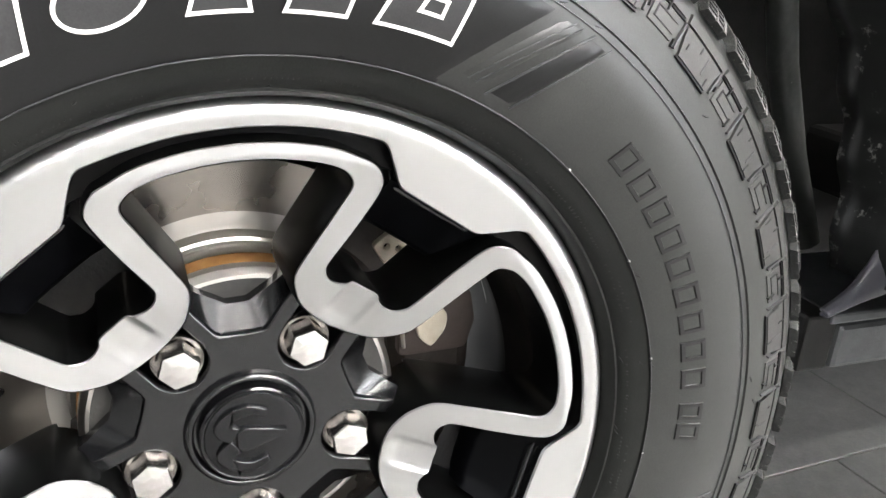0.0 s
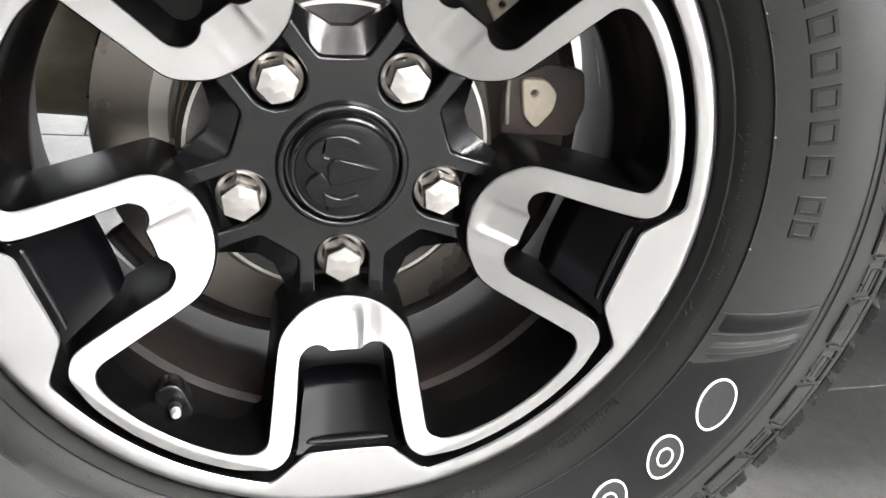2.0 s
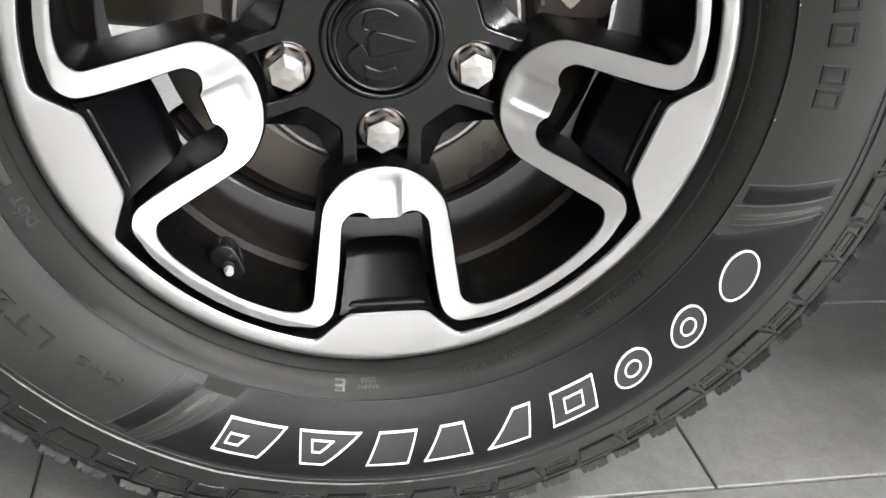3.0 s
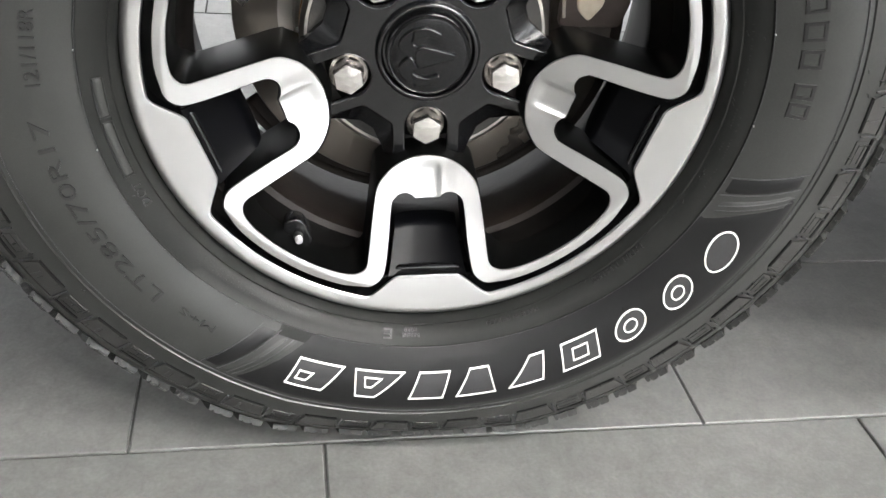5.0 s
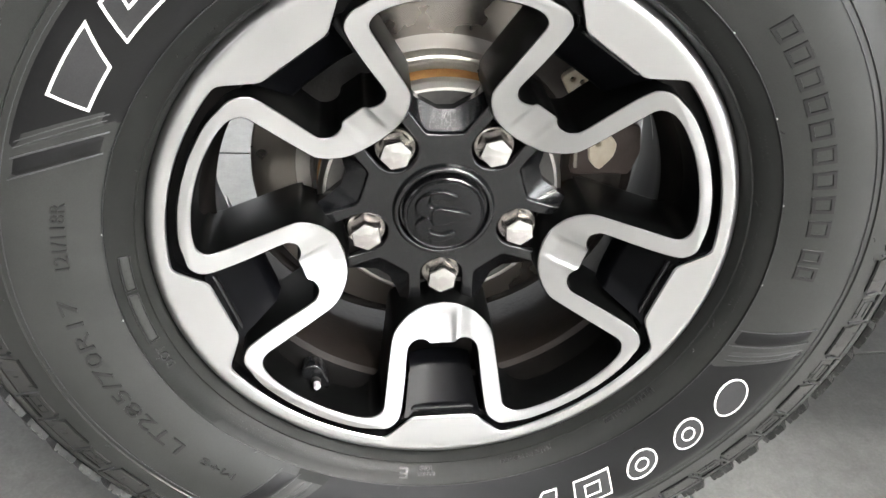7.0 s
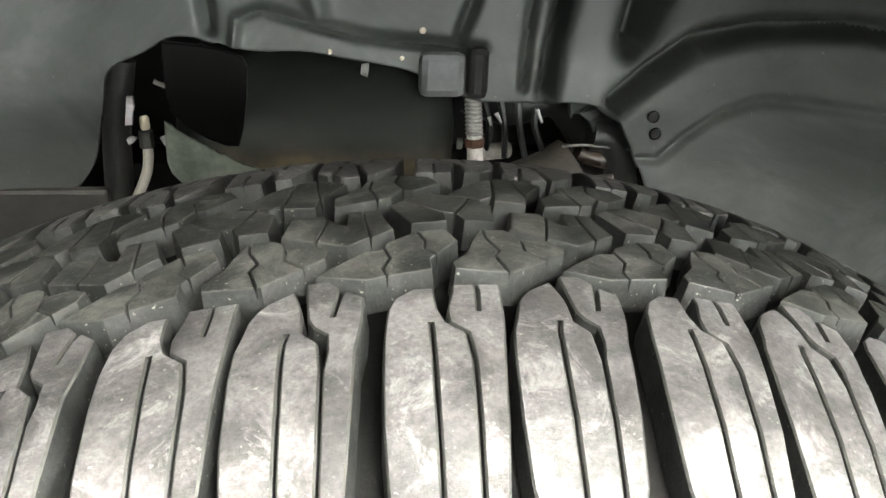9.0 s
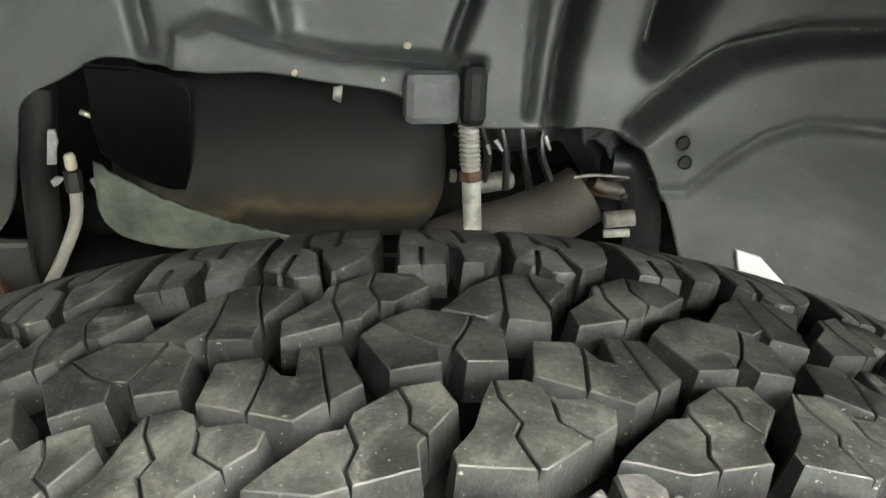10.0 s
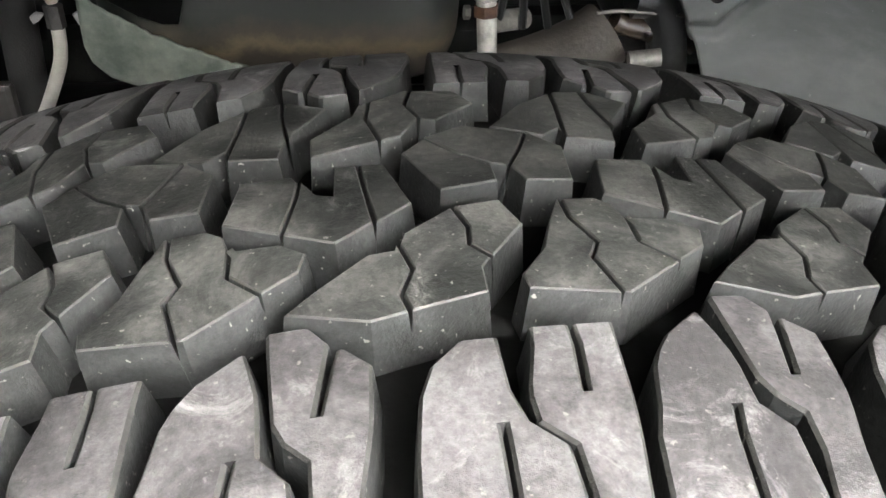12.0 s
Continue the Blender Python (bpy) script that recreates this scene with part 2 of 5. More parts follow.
GLOW.node_tree.nodes["Principled BSDF"].inputs["Emission Strength"].default_value = LAMP_STRENGTH


def daylight(strength):
    m = bpy.data.materials.new("overcast daylight")
    m.use_nodes = True
    bsdf(m).inputs["Emission Color"].default_value = (0.95, 0.98, 1, 1)
    bsdf(m).inputs["Emission Strength"].default_value = strength
    return m


# only the front end of the hall's east side faces the open sky; outside the other windows it is shaded
DAYLIGHT = [daylight(4.5), daylight(1.4), daylight(28.0), daylight(2.2)]

# ---- mesh helpers ----


def mesh_of(name, verts, faces, smooth=False):
    me = bpy.data.meshes.new(name)
    me.from_pydata([tuple(v) for v in verts], [], faces)
    me.update()
    if smooth:
        me.polygons.foreach_set("use_smooth", [True] * len(me.polygons))
    return me


def auto_smooth(me, angle=35):
    bm = bmesh.new()
    bm.from_mesh(me)
    bmesh.ops.recalc_face_normals(bm, faces=bm.faces)
    for f in bm.faces:
        f.smooth = True
    for e in bm.edges:
        e.smooth = not (len(e.link_faces) == 2 and e.calc_face_angle(0) > radians(angle))
    bm.to_mesh(me)
    bm.free()
    return me


def part(name, data, mat, parent=None, label="", matrix=None):
    """One mesh object, a part of parent; data is a bmesh or a mesh."""
    if isinstance(data, bmesh.types.BMesh):
        me = bpy.data.meshes.new(name)
        data.to_mesh(me)
        data.free()
    else:
        me = data
    if mat and not me.materials:
        me.materials.append(mat)
    ob = new(name, me)
    if parent:
        ob.parent = parent
    if matrix is not None:
        ob.matrix_local = matrix
    return tagged(ob, label)


def thing(name, label, category, at=(0, 0, 0), group="", kind=""):
    ob = new(name)
    ob.location = at
    ob.empty_display_size = 0.05
    return tagged(ob, label, category, group, kind)


def lathe(profile, segs=192, close=False, warp=None):
    """Profile of (r, y) turned round the y axis."""
    verts, faces, n = [], [], len(profile)
    for i in range(segs):
        a = 2 * math.pi * i / segs
        for r, y in profile:
            p = (r * math.sin(a), y, r * math.cos(a))
            verts.append(warp(p) if warp else p)
    m = n if close else n - 1
    for i in range(segs):
        j = (i + 1) % segs
        for k in range(m):
            k2 = (k + 1) % n
            faces.append((i * n + k, i * n + k2, j * n + k2, j * n + k))
    return auto_smooth(mesh_of("lathe", verts, faces), 40)


def box(sx, sy, sz, bevel=0.0, at=(0, 0, 0)):
    bm = bmesh.new()
    bmesh.ops.create_cube(bm, size=1)
    bmesh.ops.scale(bm, vec=(sx, sy, sz), verts=bm.verts)
    bmesh.ops.translate(bm, vec=at, verts=bm.verts)
    if bevel:
        bmesh.ops.bevel(bm, geom=bm.edges[:], offset=bevel, segments=2, profile=0.5, affect="EDGES")
    return bm


def tube(points, radius, segs=14, closed_ends=True, radii=None):
    """A round bar along points."""
    pts = [Vector(p) for p in points]
    verts, faces = [], []
    up = Vector((0.3, 0.9, 0.2)).normalized()
    for i, p in enumerate(pts):
        d = (pts[min(i + 1, len(pts) - 1)] - pts[max(i - 1, 0)]).normalized()
        u = (up - d * up.dot(d)).normalized()
        v = d.cross(u)
        rr = radii[i] if radii else radius
        for k in range(segs):
            a = 2 * math.pi * k / segs
            verts.append(p + (u * math.cos(a) + v * math.sin(a)) * rr)
    for i in range(len(pts) - 1):
        for k in range(segs):
            k2 = (k + 1) % segs
            faces.append((i * segs + k, i * segs + k2, (i + 1) * segs + k2, (i + 1) * segs + k))
    if closed_ends:
        faces.append(tuple(range(segs))[::-1])
        faces.append(tuple(range((len(pts) - 1) * segs, len(pts) * segs)))
    return auto_smooth(mesh_of("tube", verts, faces), 40)


def smooth_path(points, per=6):
    """Catmull-Rom through points."""
    p = [Vector(q) for q in points]
    out = []
    for i in range(len(p) - 1):
        a, b, c, d = p[max(i - 1, 0)], p[i], p[i + 1], p[min(i + 2, len(p) - 1)]
        for k in range(per):
            t = k / per
            out.append(0.5 * (2 * b + (c - a) * t + (2 * a - 5 * b + 4 * c - d) * t * t + (3 * b - a - 3 * c + d) * t ** 3))
    out.append(p[-1])
    return out


def offset_poly(poly, d):
    """Move each corner of a closed (counter-clockwise) outline inward by d."""
    n, out = len(poly), []
    for i in range(n):
        p0, p1, p2 = (Vector(poly[(i + k) % n]) for k in (-1, 0, 1))
        e1, e2 = (p1 - p0).normalized(), (p2 - p1).normalized()
        n1, n2 = Vector((-e1.y, e1.x)), Vector((-e2.y, e2.x))
        b = n1 + n2
        k = d / max(0.35, 1 + n1.dot(n2)) if b.length > 1e-6 else 0
        out.append(p1 + b * k)
    return out


def ccw(poly):
    s = sum(a[0] * b[1] - b[0] * a[1] for a, b in zip(poly, poly[1:] + poly[:1]))
    return list(poly) if s > 0 else list(poly)[::-1]


def plate(outlines, thick, bevel=0.0, res=2):
    """A flat plate from outlines in the plane (the first is the rim, the others are holes), thick along z from 0 down."""
    cu = bpy.data.curves.new("outline", "CURVE")
    cu.dimensions, cu.fill_mode, cu.extrude, cu.bevel_depth, cu.bevel_resolution = "2D", "BOTH", thick / 2, bevel, res
    cu.offset = -bevel
    for o in outlines:
        s = cu.splines.new("POLY")
        s.points.add(len(o) - 1)
        for q, p in zip(s.points, o):
            q.co = (p[0], p[1], 0, 1)
        s.use_cyclic_u = True
    ob = bpy.data.objects.new("outline", cu)
    scene.collection.objects.link(ob)
    me = bpy.data.meshes.new_from_object(ob.evaluated_get(bpy.context.evaluated_depsgraph_get()))
    bpy.data.objects.remove(ob)
    bpy.data.curves.remove(cu)
    for v in me.vertices:
        v.co.z -= thick / 2 + bevel
    return me


def joined(meshes):
    bm = bmesh.new()
    for me in meshes:
        bm.from_mesh(me)
    return bm

# ---- the room ----
SKEW = radians(3.6)    # the tiles lie a little askew to the car
T0 = Vector((-0.263, -0.132))
TU, TV = Vector((math.cos(SKEW), math.sin(SKEW))), Vector((-math.sin(SKEW), math.cos(SKEW)))

floor = part("floor", box(12.6, 14.6, 0.05, 0, (0.1, -1.2, -0.0285)), GROUT, None, "grey stone-look floor tiles with thin dark joints")
tagged(floor, category="floor", kind="structure")
X0, X1, Y0, Y1, ZT = -6.2, 5.4, -8.5, 6.1, 3.2
XW = -0.3              # the south window begins here
YE = -5.2              # the east window ends here
XM, YM, XS, YS = (X0 + X1) / 2, (Y0 + Y1) / 2, X1 - X0, Y1 - Y0
for nm, at, size in (("wall_south", ((X0 + XW) / 2 - 0.1, Y0 - 0.1, ZT / 2), (XW - X0 + 0.2, 0.2, ZT)), ("wall_front", ((XW + X1) / 2 + 0.1, Y0 - 0.1, ZT - 0.2), (X1 - XW + 0.2, 0.2, 0.4)), ("wall_north", (XM, Y1 + 0.1, ZT - 0.2), (XS + 0.4, 0.2, 0.4)),
                     ("wall_west", (X0 - 0.1, YM, ZT - 0.2), (0.2, YS, 0.4)), ("wall_east", (X1 + 0.1, (YE + Y1) / 2, ZT / 2), (0.2, Y1 - YE, ZT)), ("wall_corner", (X1 + 0.1, (Y0 + YE) / 2, ZT - 0.2), (0.2, YE - Y0, 0.4))):
    tagged(part(nm, box(*size, 0, at), WALL, None, "plain grey painted showroom wall"), category="wall", kind="structure")
# shop windows fill the walls behind and beside the truck; bright overcast daylight outside
for i, (cx, cy, wide, turned_by, off) in enumerate(((XM, Y1 + 0.1, XS, 0, (0, 1.2)), (X0 - 0.1, YM, YS, 90, (-1.2, 0)), (X1 + 0.1, (Y0 + YE) / 2, YE - Y0, 90, (1.2, 0)), ((XW + X1) / 2, Y0 - 0.1, X1 - XW, 0, (0, -1.2)))):
    window = thing("window_%d" % (i + 1), "tall shop window in a dark metal frame", "window", (cx, cy, 0), kind="structure")
    window.rotation_euler.z = radians(turned_by)
    for k in range(9):
        part("mullion", box(0.06, 0.12, ZT - 0.4, 0.004, (-wide / 2 + 0.03 + (wide - 0.06) * k / 8, 0, (ZT - 0.4) / 2)), BLACKPL, window)
    low = (0.45, 0.9, 0.08, 0.25)[i]
    part("parapet", box(wide, 0.18, low, 0.004, (0, 0, low / 2)), BLACKPL, window)
    sheet = box(wide + 2, 0.05, ZT + 1, 0, (0, 0, 1.6))
    bmesh.ops.rotate(sheet, matrix=Matrix.Rotation(radians(turned_by), 3, "Z"), verts=sheet.verts)
    bmesh.ops.translate(sheet, vec=(cx + off[0], cy + off[1], 0), verts=sheet.verts)
    tagged(part("backdrop", sheet, DAYLIGHT[i], None, "plain bright overcast daylight outside the window"), category="backdrop", kind="structure")
tagged(part("ceiling", box(XS + 0.4, YS + 0.4, 0.2, 0, (XM, YM, ZT + 0.1)), CEIL, None, "plain grey showroom ceiling"), category="ceiling", kind="structure")
for i, (lx, ly) in enumerate(LAMPS):
    lamp = thing("ceiling_light", "flat white rectangular ceiling light, switched on", "ceiling light", (lx, ly, ZT), "lights on the ceiling")
    bm = bmesh.new()
    for sx, sy, ox, oy in ((1.24, 0.04, 0, 0.15), (1.24, 0.04, 0, -0.15), (0.04, 0.26, 0.6, 0), (0.04, 0.26, -0.6, 0)):
        b2 = box(sx, sy, 0.1, 0.004, (ox, oy, -0.05))
        me = bpy.data.meshes.new("bar")
        b2.to_mesh(me)
        b2.free()
        bm.from_mesh(me)
    part("frame", bm, WALL, lamp)
    part("diffuser", box(1.16, 0.26, 0.02, 0, (0, 0, -0.06)), GLOW, lamp, "glowing white diffuser")

# ---- the truck round the wheel ----
truck = thing("pickup_truck", "grey pickup truck with a wide open wheel arch", "truck", (0, 0, 0))
AR = 0.575             # radius of the arch opening


def arch(r, a0, a1, n, y):
    return [Vector((r * math.sin(radians(a0 + (a1 - a0) * i / n)), y, H + r * math.cos(radians(a0 + (a1 - a0) * i / n)))) for i in range(n + 1)]


# outer panel with the arch cut out of it
def side_panel():
    n, verts, faces = 64, [], []
    rings = []
    for r, y in ((AR, -0.13), (AR - 0.006, -0.168), (AR + 0.004, -0.182), (AR + 0.03, -0.186), (AR + 0.06, -0.178)):
        rings.append(arch(r, -96, 96, n, y))
    outer = []
    for p in rings[0]:
        d = Vector((p.x, 0, p.z - H))
        k = min(1.15 / max(abs(d.x), 1e-6), 0.72 / max(d.z, 1e-6) if d.z > 0 else 1e9)
        q = d * k
        outer.append(Vector((q.x, -0.175, H + q.z)))
    rings.append(outer)
    for rg in rings:
        verts += rg
    m = n + 1
    for i in range(len(rings) - 1):
        for j in range(n):
            faces.append((i * m + j, i * m + j + 1, (i + 1) * m + j + 1, (i + 1) * m + j))
    return auto_smooth(mesh_of("panel", verts, faces), 40)


fender = part("fender", side_panel(), PAINT, truck, "grey painted fender panel with a rolled arch edge")
fender.modifiers.new("thick", "SOLIDIFY").thickness = 0.002


# moulded liner: a barrel roof over the wheel, a bent inner wall with a cut-out and pressed valleys
VALLEYS = [(0.0060, 0.021, [(0.146, 0.779), (0.168, 0.800), (0.192, 0.819), (0.228, 0.830), (0.268, 0.835), (0.33, 0.83)]),
           (0.0050, 0.020, [(0.101, 0.784), (0.104, 0.815), (0.110, 0.845), (0.118, 0.88)]),
           (0.0085, 0.032, [(0.155, 0.818), (0.160, 0.842), (0.172, 0.865), (0.19, 0.885)]),
           (0.0028, 0.005, [(0.086, 0.788), (0.087, 0.815), (0.091, 0.86)]),
           (0.0035, 0.008, [(0.046, 0.818), (0.054, 0.84), (0.062, 0.87)]),
           (0.0040, 0.009, [(-0.098, 0.82), (-0.101, 0.84), (-0.108, 0.88)]),
           (0.0030, -0.006, [(-0.085, 0.812), (-0.083, 0.826), (-0.068, 0.832), (-0.045, 0.8255), (-0.01, 0.8175), (0.03, 0.8145), (0.060, 0.812)]),
           (0.0030, 0.004, [(0.163, 0.744), (0.176, 0.744), (0.190, 0.760), (0.209, 0.777), (0.230, 0.787), (0.33, 0.787)]),
           (0.0060, -0.006, [(-0.037, 0.83), (-0.043, 0.85), (-0.048, 0.88)])]


def near_line(x, z, line):
    best = 9.0
    for (ax, az), (bx, bz) in zip(line, line[1:]):
        dx, dz = bx - ax, bz - az
        t = min(1.0, max(0.0, ((x - ax) * dx + (z - az) * dz) / (dx * dx + dz * dz)))
        best = min(best, math.hypot(x - ax - t * dx, z - az - t * dz))
    return best


def liner_depth(x, z):
    """How far in the liner's wall stands at x, z."""
    y = 0.248
    if x > 0.15:
        y -= 1.9 * (x - 0.15) ** 2 + 0.10 * (x - 0.15)
    if x < -0.16:
        y -= 1.2 * (-0.16 - x) ** 2
    y += 0.10 * max(0.0, z - 0.78)
    rr = math.hypot(x, z - H)
    if rr > 0.46:
        y -= 2.2 * (rr - 0.46) ** 2
    return y


def pressed(x, z):
    if z < 0.73 or z > 0.9 or abs(x) > 0.34:
        return 0.0
    y = 0.0
    for w, d, line in VALLEYS:
        q = near_line(x, z, line)
        if q < 3 * w:
            y += d * math.exp(-(q / w) ** 2)
    return y


EDGE = [(-0.62, 0.30), (-0.40, 0.52), (-0.33, 0.57), (-0.238, 0.685), (-0.176, 0.730), (-0.161, 0.77), (-0.155, 0.795), (-0.135, 0.806), (-0.118, 0.815), (-0.098, 0.813), (-0.075, 0.808),
        (-0.045, 0.808), (-0.020, 0.804), (0.012, 0.799), (0.035, 0.790), (0.056, 0.781), (0.095, 0.780), (0.128, 0.779), (0.146, 0.772), (0.155, 0.757),
        (0.160, 0.748), (0.168, 0.732), (0.178, 0.704), (0.195, 0.66), (0.236, 0.604), (0.270, 0.582)]


def liner_mesh():
    verts, faces = [], []
    cols = smooth_path([(x, z, 0) for x, z in EDGE], 24)
    rows = 120
    for c in cols:
        x, z = c.x, c.y
        d = Vector((x, z - H)).normalized()
        r0 = math.hypot(x, z - H)
        for k in range(rows):
            t = k / (rows - 1)
            r = r0 + (AR - 0.012 - r0) * t
            px, pz = d.x * r, H + d.y * r
            verts.append((px, liner_depth(px, pz) + pressed(px, pz), pz))
        yb = verts[-1][1]
        for k in range(1, 13):            # roof, out to the panel's edge
            t = k / 12
            r = AR - 0.012 + 0.012 * math.sin(t * math.pi / 2)
            verts.append((d.x * r, yb + (-0.128 - yb) * t, H + d.y * r))
    m = rows + 12
    for i in range(len(cols) - 1):
        for k in range(m - 1):
            faces.append((i * m + k, i * m + k + 1, (i + 1) * m + k + 1, (i + 1) * m + k))
    return auto_smooth(mesh_of("liner", verts, faces), 50)


liner = part("wheel_arch_liner", liner_mesh(), LINER, truck, "grey moulded wheel arch liner, dusty, with pressed ridges")
mod = liner.modifiers.new("thick", "SOLIDIFY")
mod.thickness, mod.offset = 0.004, 1


def on_liner(x, z, out=0.0):
    return Vector((x, liner_depth(x, z) - out, z))


# the square pocket beside the rod, pale on its face and dark at its side
tab = plate([ccw([(0.205, 0.714), (0.209, 0.699), (0.228, 0.692), (0.250, 0.676), (0.232, 0.697), (0.218, 0.711)])], 0.002, 0.0006)
for v in tab.vertices:
    v.co = (v.co.x, liner_depth(v.co.x, v.co.y) - 0.003 - v.co.z, v.co.y)
part("tab", tab, WHITEPL, liner, "bare white tab at the liner's lower edge")
part("bracket_face", box(0.028, 0.010, 0.027, 0.0048, (0.0355, 0.2482, 0.7965)), BOSS, liner, "pale grey square boss")
part("bracket_side", box(0.013, 0.010, 0.032, 0.0045, (0.0565, 0.247, 0.798)), BLACKPL, liner, "dark recess beside the boss")
for hx, hz in ((0.1690, 0.7725), (0.1715, 0.7618)):
    p = on_liner(hx, hz, 0.001)
    part("hole", lathe([(0.0001, 0.0), (0.0032, 0.0), (0.0036, -0.0012), (0.0040, 0.0)], 16), BLACKPL, liner, "small dark fixing hole", Matrix.Translation(p))
for hx, hz, s in ((0.0235, 0.8215, 0.0017), (0.0115, 0.8055, 0.0012), (-0.0305, 0.8085, 0.0014)):
    part("clip", lathe([(0.0001, -0.002), (s, -0.0015), (s * 1.2, 0.0)], 12), CREAM, liner, "small pale clip", Matrix.Translation(on_liner(hx, hz, 0.001)))

part("underbody", box(2.2, 1.1, 0.14, 0.02, (0.2, 1.05, 0.86)), BLACKPL, truck, "black underside of the body")
# rear end of the arch: dusty black liner, a grey strip and black steel behind it
def rear_sheet():
    verts, faces, n, m = [], [], 30, 8
    for i in range(n + 1):
        a = radians(56 + 31 * i / n)
        for j in range(m + 1):
            t = j / m
            r = 0.592 + 0.012 * math.sin(t * math.pi) + 0.004 * math.sin(i * 0.9)
            verts.append((r * math.sin(a), 0.05 - 0.18 * t, H + r * math.cos(a)))
    for i in range(n):
        for j in range(m):
            q = i * (m + 1) + j
            faces.append((q, q + 1, q + m + 2, q + m + 1))
    return auto_smooth(mesh_of("rear_liner", verts, faces), 60)


rl = part("rear_liner", rear_sheet(), SPECKED, truck, "black plastic rear liner with pale dust specks")
rl.modifiers.new("thick", "SOLIDIFY").thickness = 0.003
part("liner_strip", tube([(0.585, 0.2, 0.72), (0.62, 0.2, 0.60), (0.66, 0.2, 0.50), (0.715, 0.2, 0.385)], 0.017, 12), LINER, truck, "grey edge strip of the liner")
part("bulkhead", box(1.1, 0.02, 0.86, 0.004, (0.97, 0.30, 0.58)), BLACKPL, truck, "black steel bulkhead")
part("exhaust_can", tube([(-0.62, 0.62, 0.305), (-0.16, 0.60, 0.305)], 0.105, 28), OLIVE, truck, "olive-beige exhaust can under the body")
part("frame_rail", box(2.2, 0.09, 0.13, 0.012, (0.1, 0.44, 0.64)), BLACKPL, truck, "black steel chassis rail")
part("inner_panel", box(2.2, 0.012, 0.42, 0.004, (0.1, 0.415, 0.91)), BLACKPL, truck, "black inner body panel")
part("cab_side", box(3.9, 1.9, 0.94, 0.05, (2.77, 0.78, 1.0)), PAINT, truck, "grey painted cab side")
part("floor_pan", box(3.9, 1.5, 0.08, 0.01, (2.72, 0.95, 0.47)), BLACKPL, truck, "black underside of the cab")
part("load_side", box(1.2, 1.9, 0.5, 0.05, (-1.2, 0.78, 1.05)), PAINT, truck, "grey painted load bed side")
part("roof_of_arch", box(1.3, 1.72, 0.06, 0.01, (0.0, 0.70, 1.08)), BLACKPL, truck)
# rear face of the arch below the cab: dusty plastic and a painted lower corner
# a smooth painted corner that sweeps down into a narrow tip
def sill_mesh():
    upper = smooth_path([(0.540, 0.402, 0), (0.556, 0.413, 0), (0.574, 0.431, 0), (0.590, 0.458, 0), (0.602, 0.49, 0), (0.612, 0.53, 0), (0.618, 0.56, 0)], 5)
    lower = smooth_path([(0.540, 0.400, 0), (0.566, 0.405, 0), (0.60, 0.411, 0), (0.66, 0.424, 0), (0.74, 0.44, 0), (0.84, 0.45, 0), (0.95, 0.455, 0)], 5)
    verts, faces, w = [], [], 8
    for a, b in zip(upper, lower):
        for k in range(w + 1):
            t = k / w
            bulge = 0.016 * math.sin(math.pi * (0.15 + 0.7 * t))
            verts.append((a.x + (b.x - a.x) * t, 0.008 - bulge, a.y + (b.y - a.y) * t))
    for i in range(len(upper) - 1):
        for k in range(w):
            q = i * (w + 1) + k
            faces.append((q, q + 1, q + w + 2, q + w + 1))
    return auto_smooth(mesh_of("sill", verts, faces), 60)


sill = part("sill", sill_mesh(), PALEPAINT, truck, "pale lavender-grey painted sill corner")
sill.modifiers.new("thick", "SOLIDIFY").thickness = 0.003

step = thing("side_step", "grey metal side step under the cab door", "side step", (0, 0, 0))
part("tread_plate", box(3.2, 0.15, 0.012, 0.003, (2.170, 0.085, 0.384)), GREYAL, step)
part("beam", box(3.2, 0.15, 0.05, 0.006, (2.183, 0.085, 0.352)), GREYAL, step)
part("end_cap", box(0.040, 0.150, 0.062, 0.004, (0.563, 0.088, 0.358)), BLACKPL, step, "black plastic end cap")
part("bracket", box(0.05, 0.5, 0.04, 0.005, (0.9, 0.3, 0.40)), BLACKPL, step)

# ---- behind the liner's opening ----
# a big rounded tank, its lower half covered in road dust
TANKM = material("dusty black tank", (0.02, 0.02, 0.019), 0.6, spec=0.25)
_c = TANKM.node_tree.nodes.new("ShaderNodeTexCoord")
_s = TANKM.node_tree.nodes.new("ShaderNodeSeparateXYZ")
wire(TANKM, _c, "Object", _s, "Vector")
_n = noise_of(TANKM, 30, 6, 0.7, _c)
_w = TANKM.node_tree.nodes.new("ShaderNodeMath")
_w.operation = "MULTIPLY_ADD"
_w.inputs[1].default_value = 0.034
wire(TANKM, _n, "Fac", _w, 0)
wire(TANKM, _s, "Z", _w, 2)
_mr = TANKM.node_tree.nodes.new("ShaderNodeMapRange")
_mr.inputs["From Min"].default_value, _mr.inputs["From Max"].default_value = -0.045, 0.055
wire(TANKM, _w, "Value", _mr, "Value")
_r = ramp(TANKM, _mr, "Result", [(0.10, (0.018, 0.017, 0.015)), (0.42, (0.026, 0.022, 0.017)), (0.50, (0.078, 0.062, 0.040)), (0.56, (0.034, 0.029, 0.021)), (0.64, (0.015, 0.017, 0.015))])
wire(TANKM, _r, "Color", bsdf(TANKM), "Base Color")
bumped(TANKM, _n, "Fac", 0.2, 0.001)


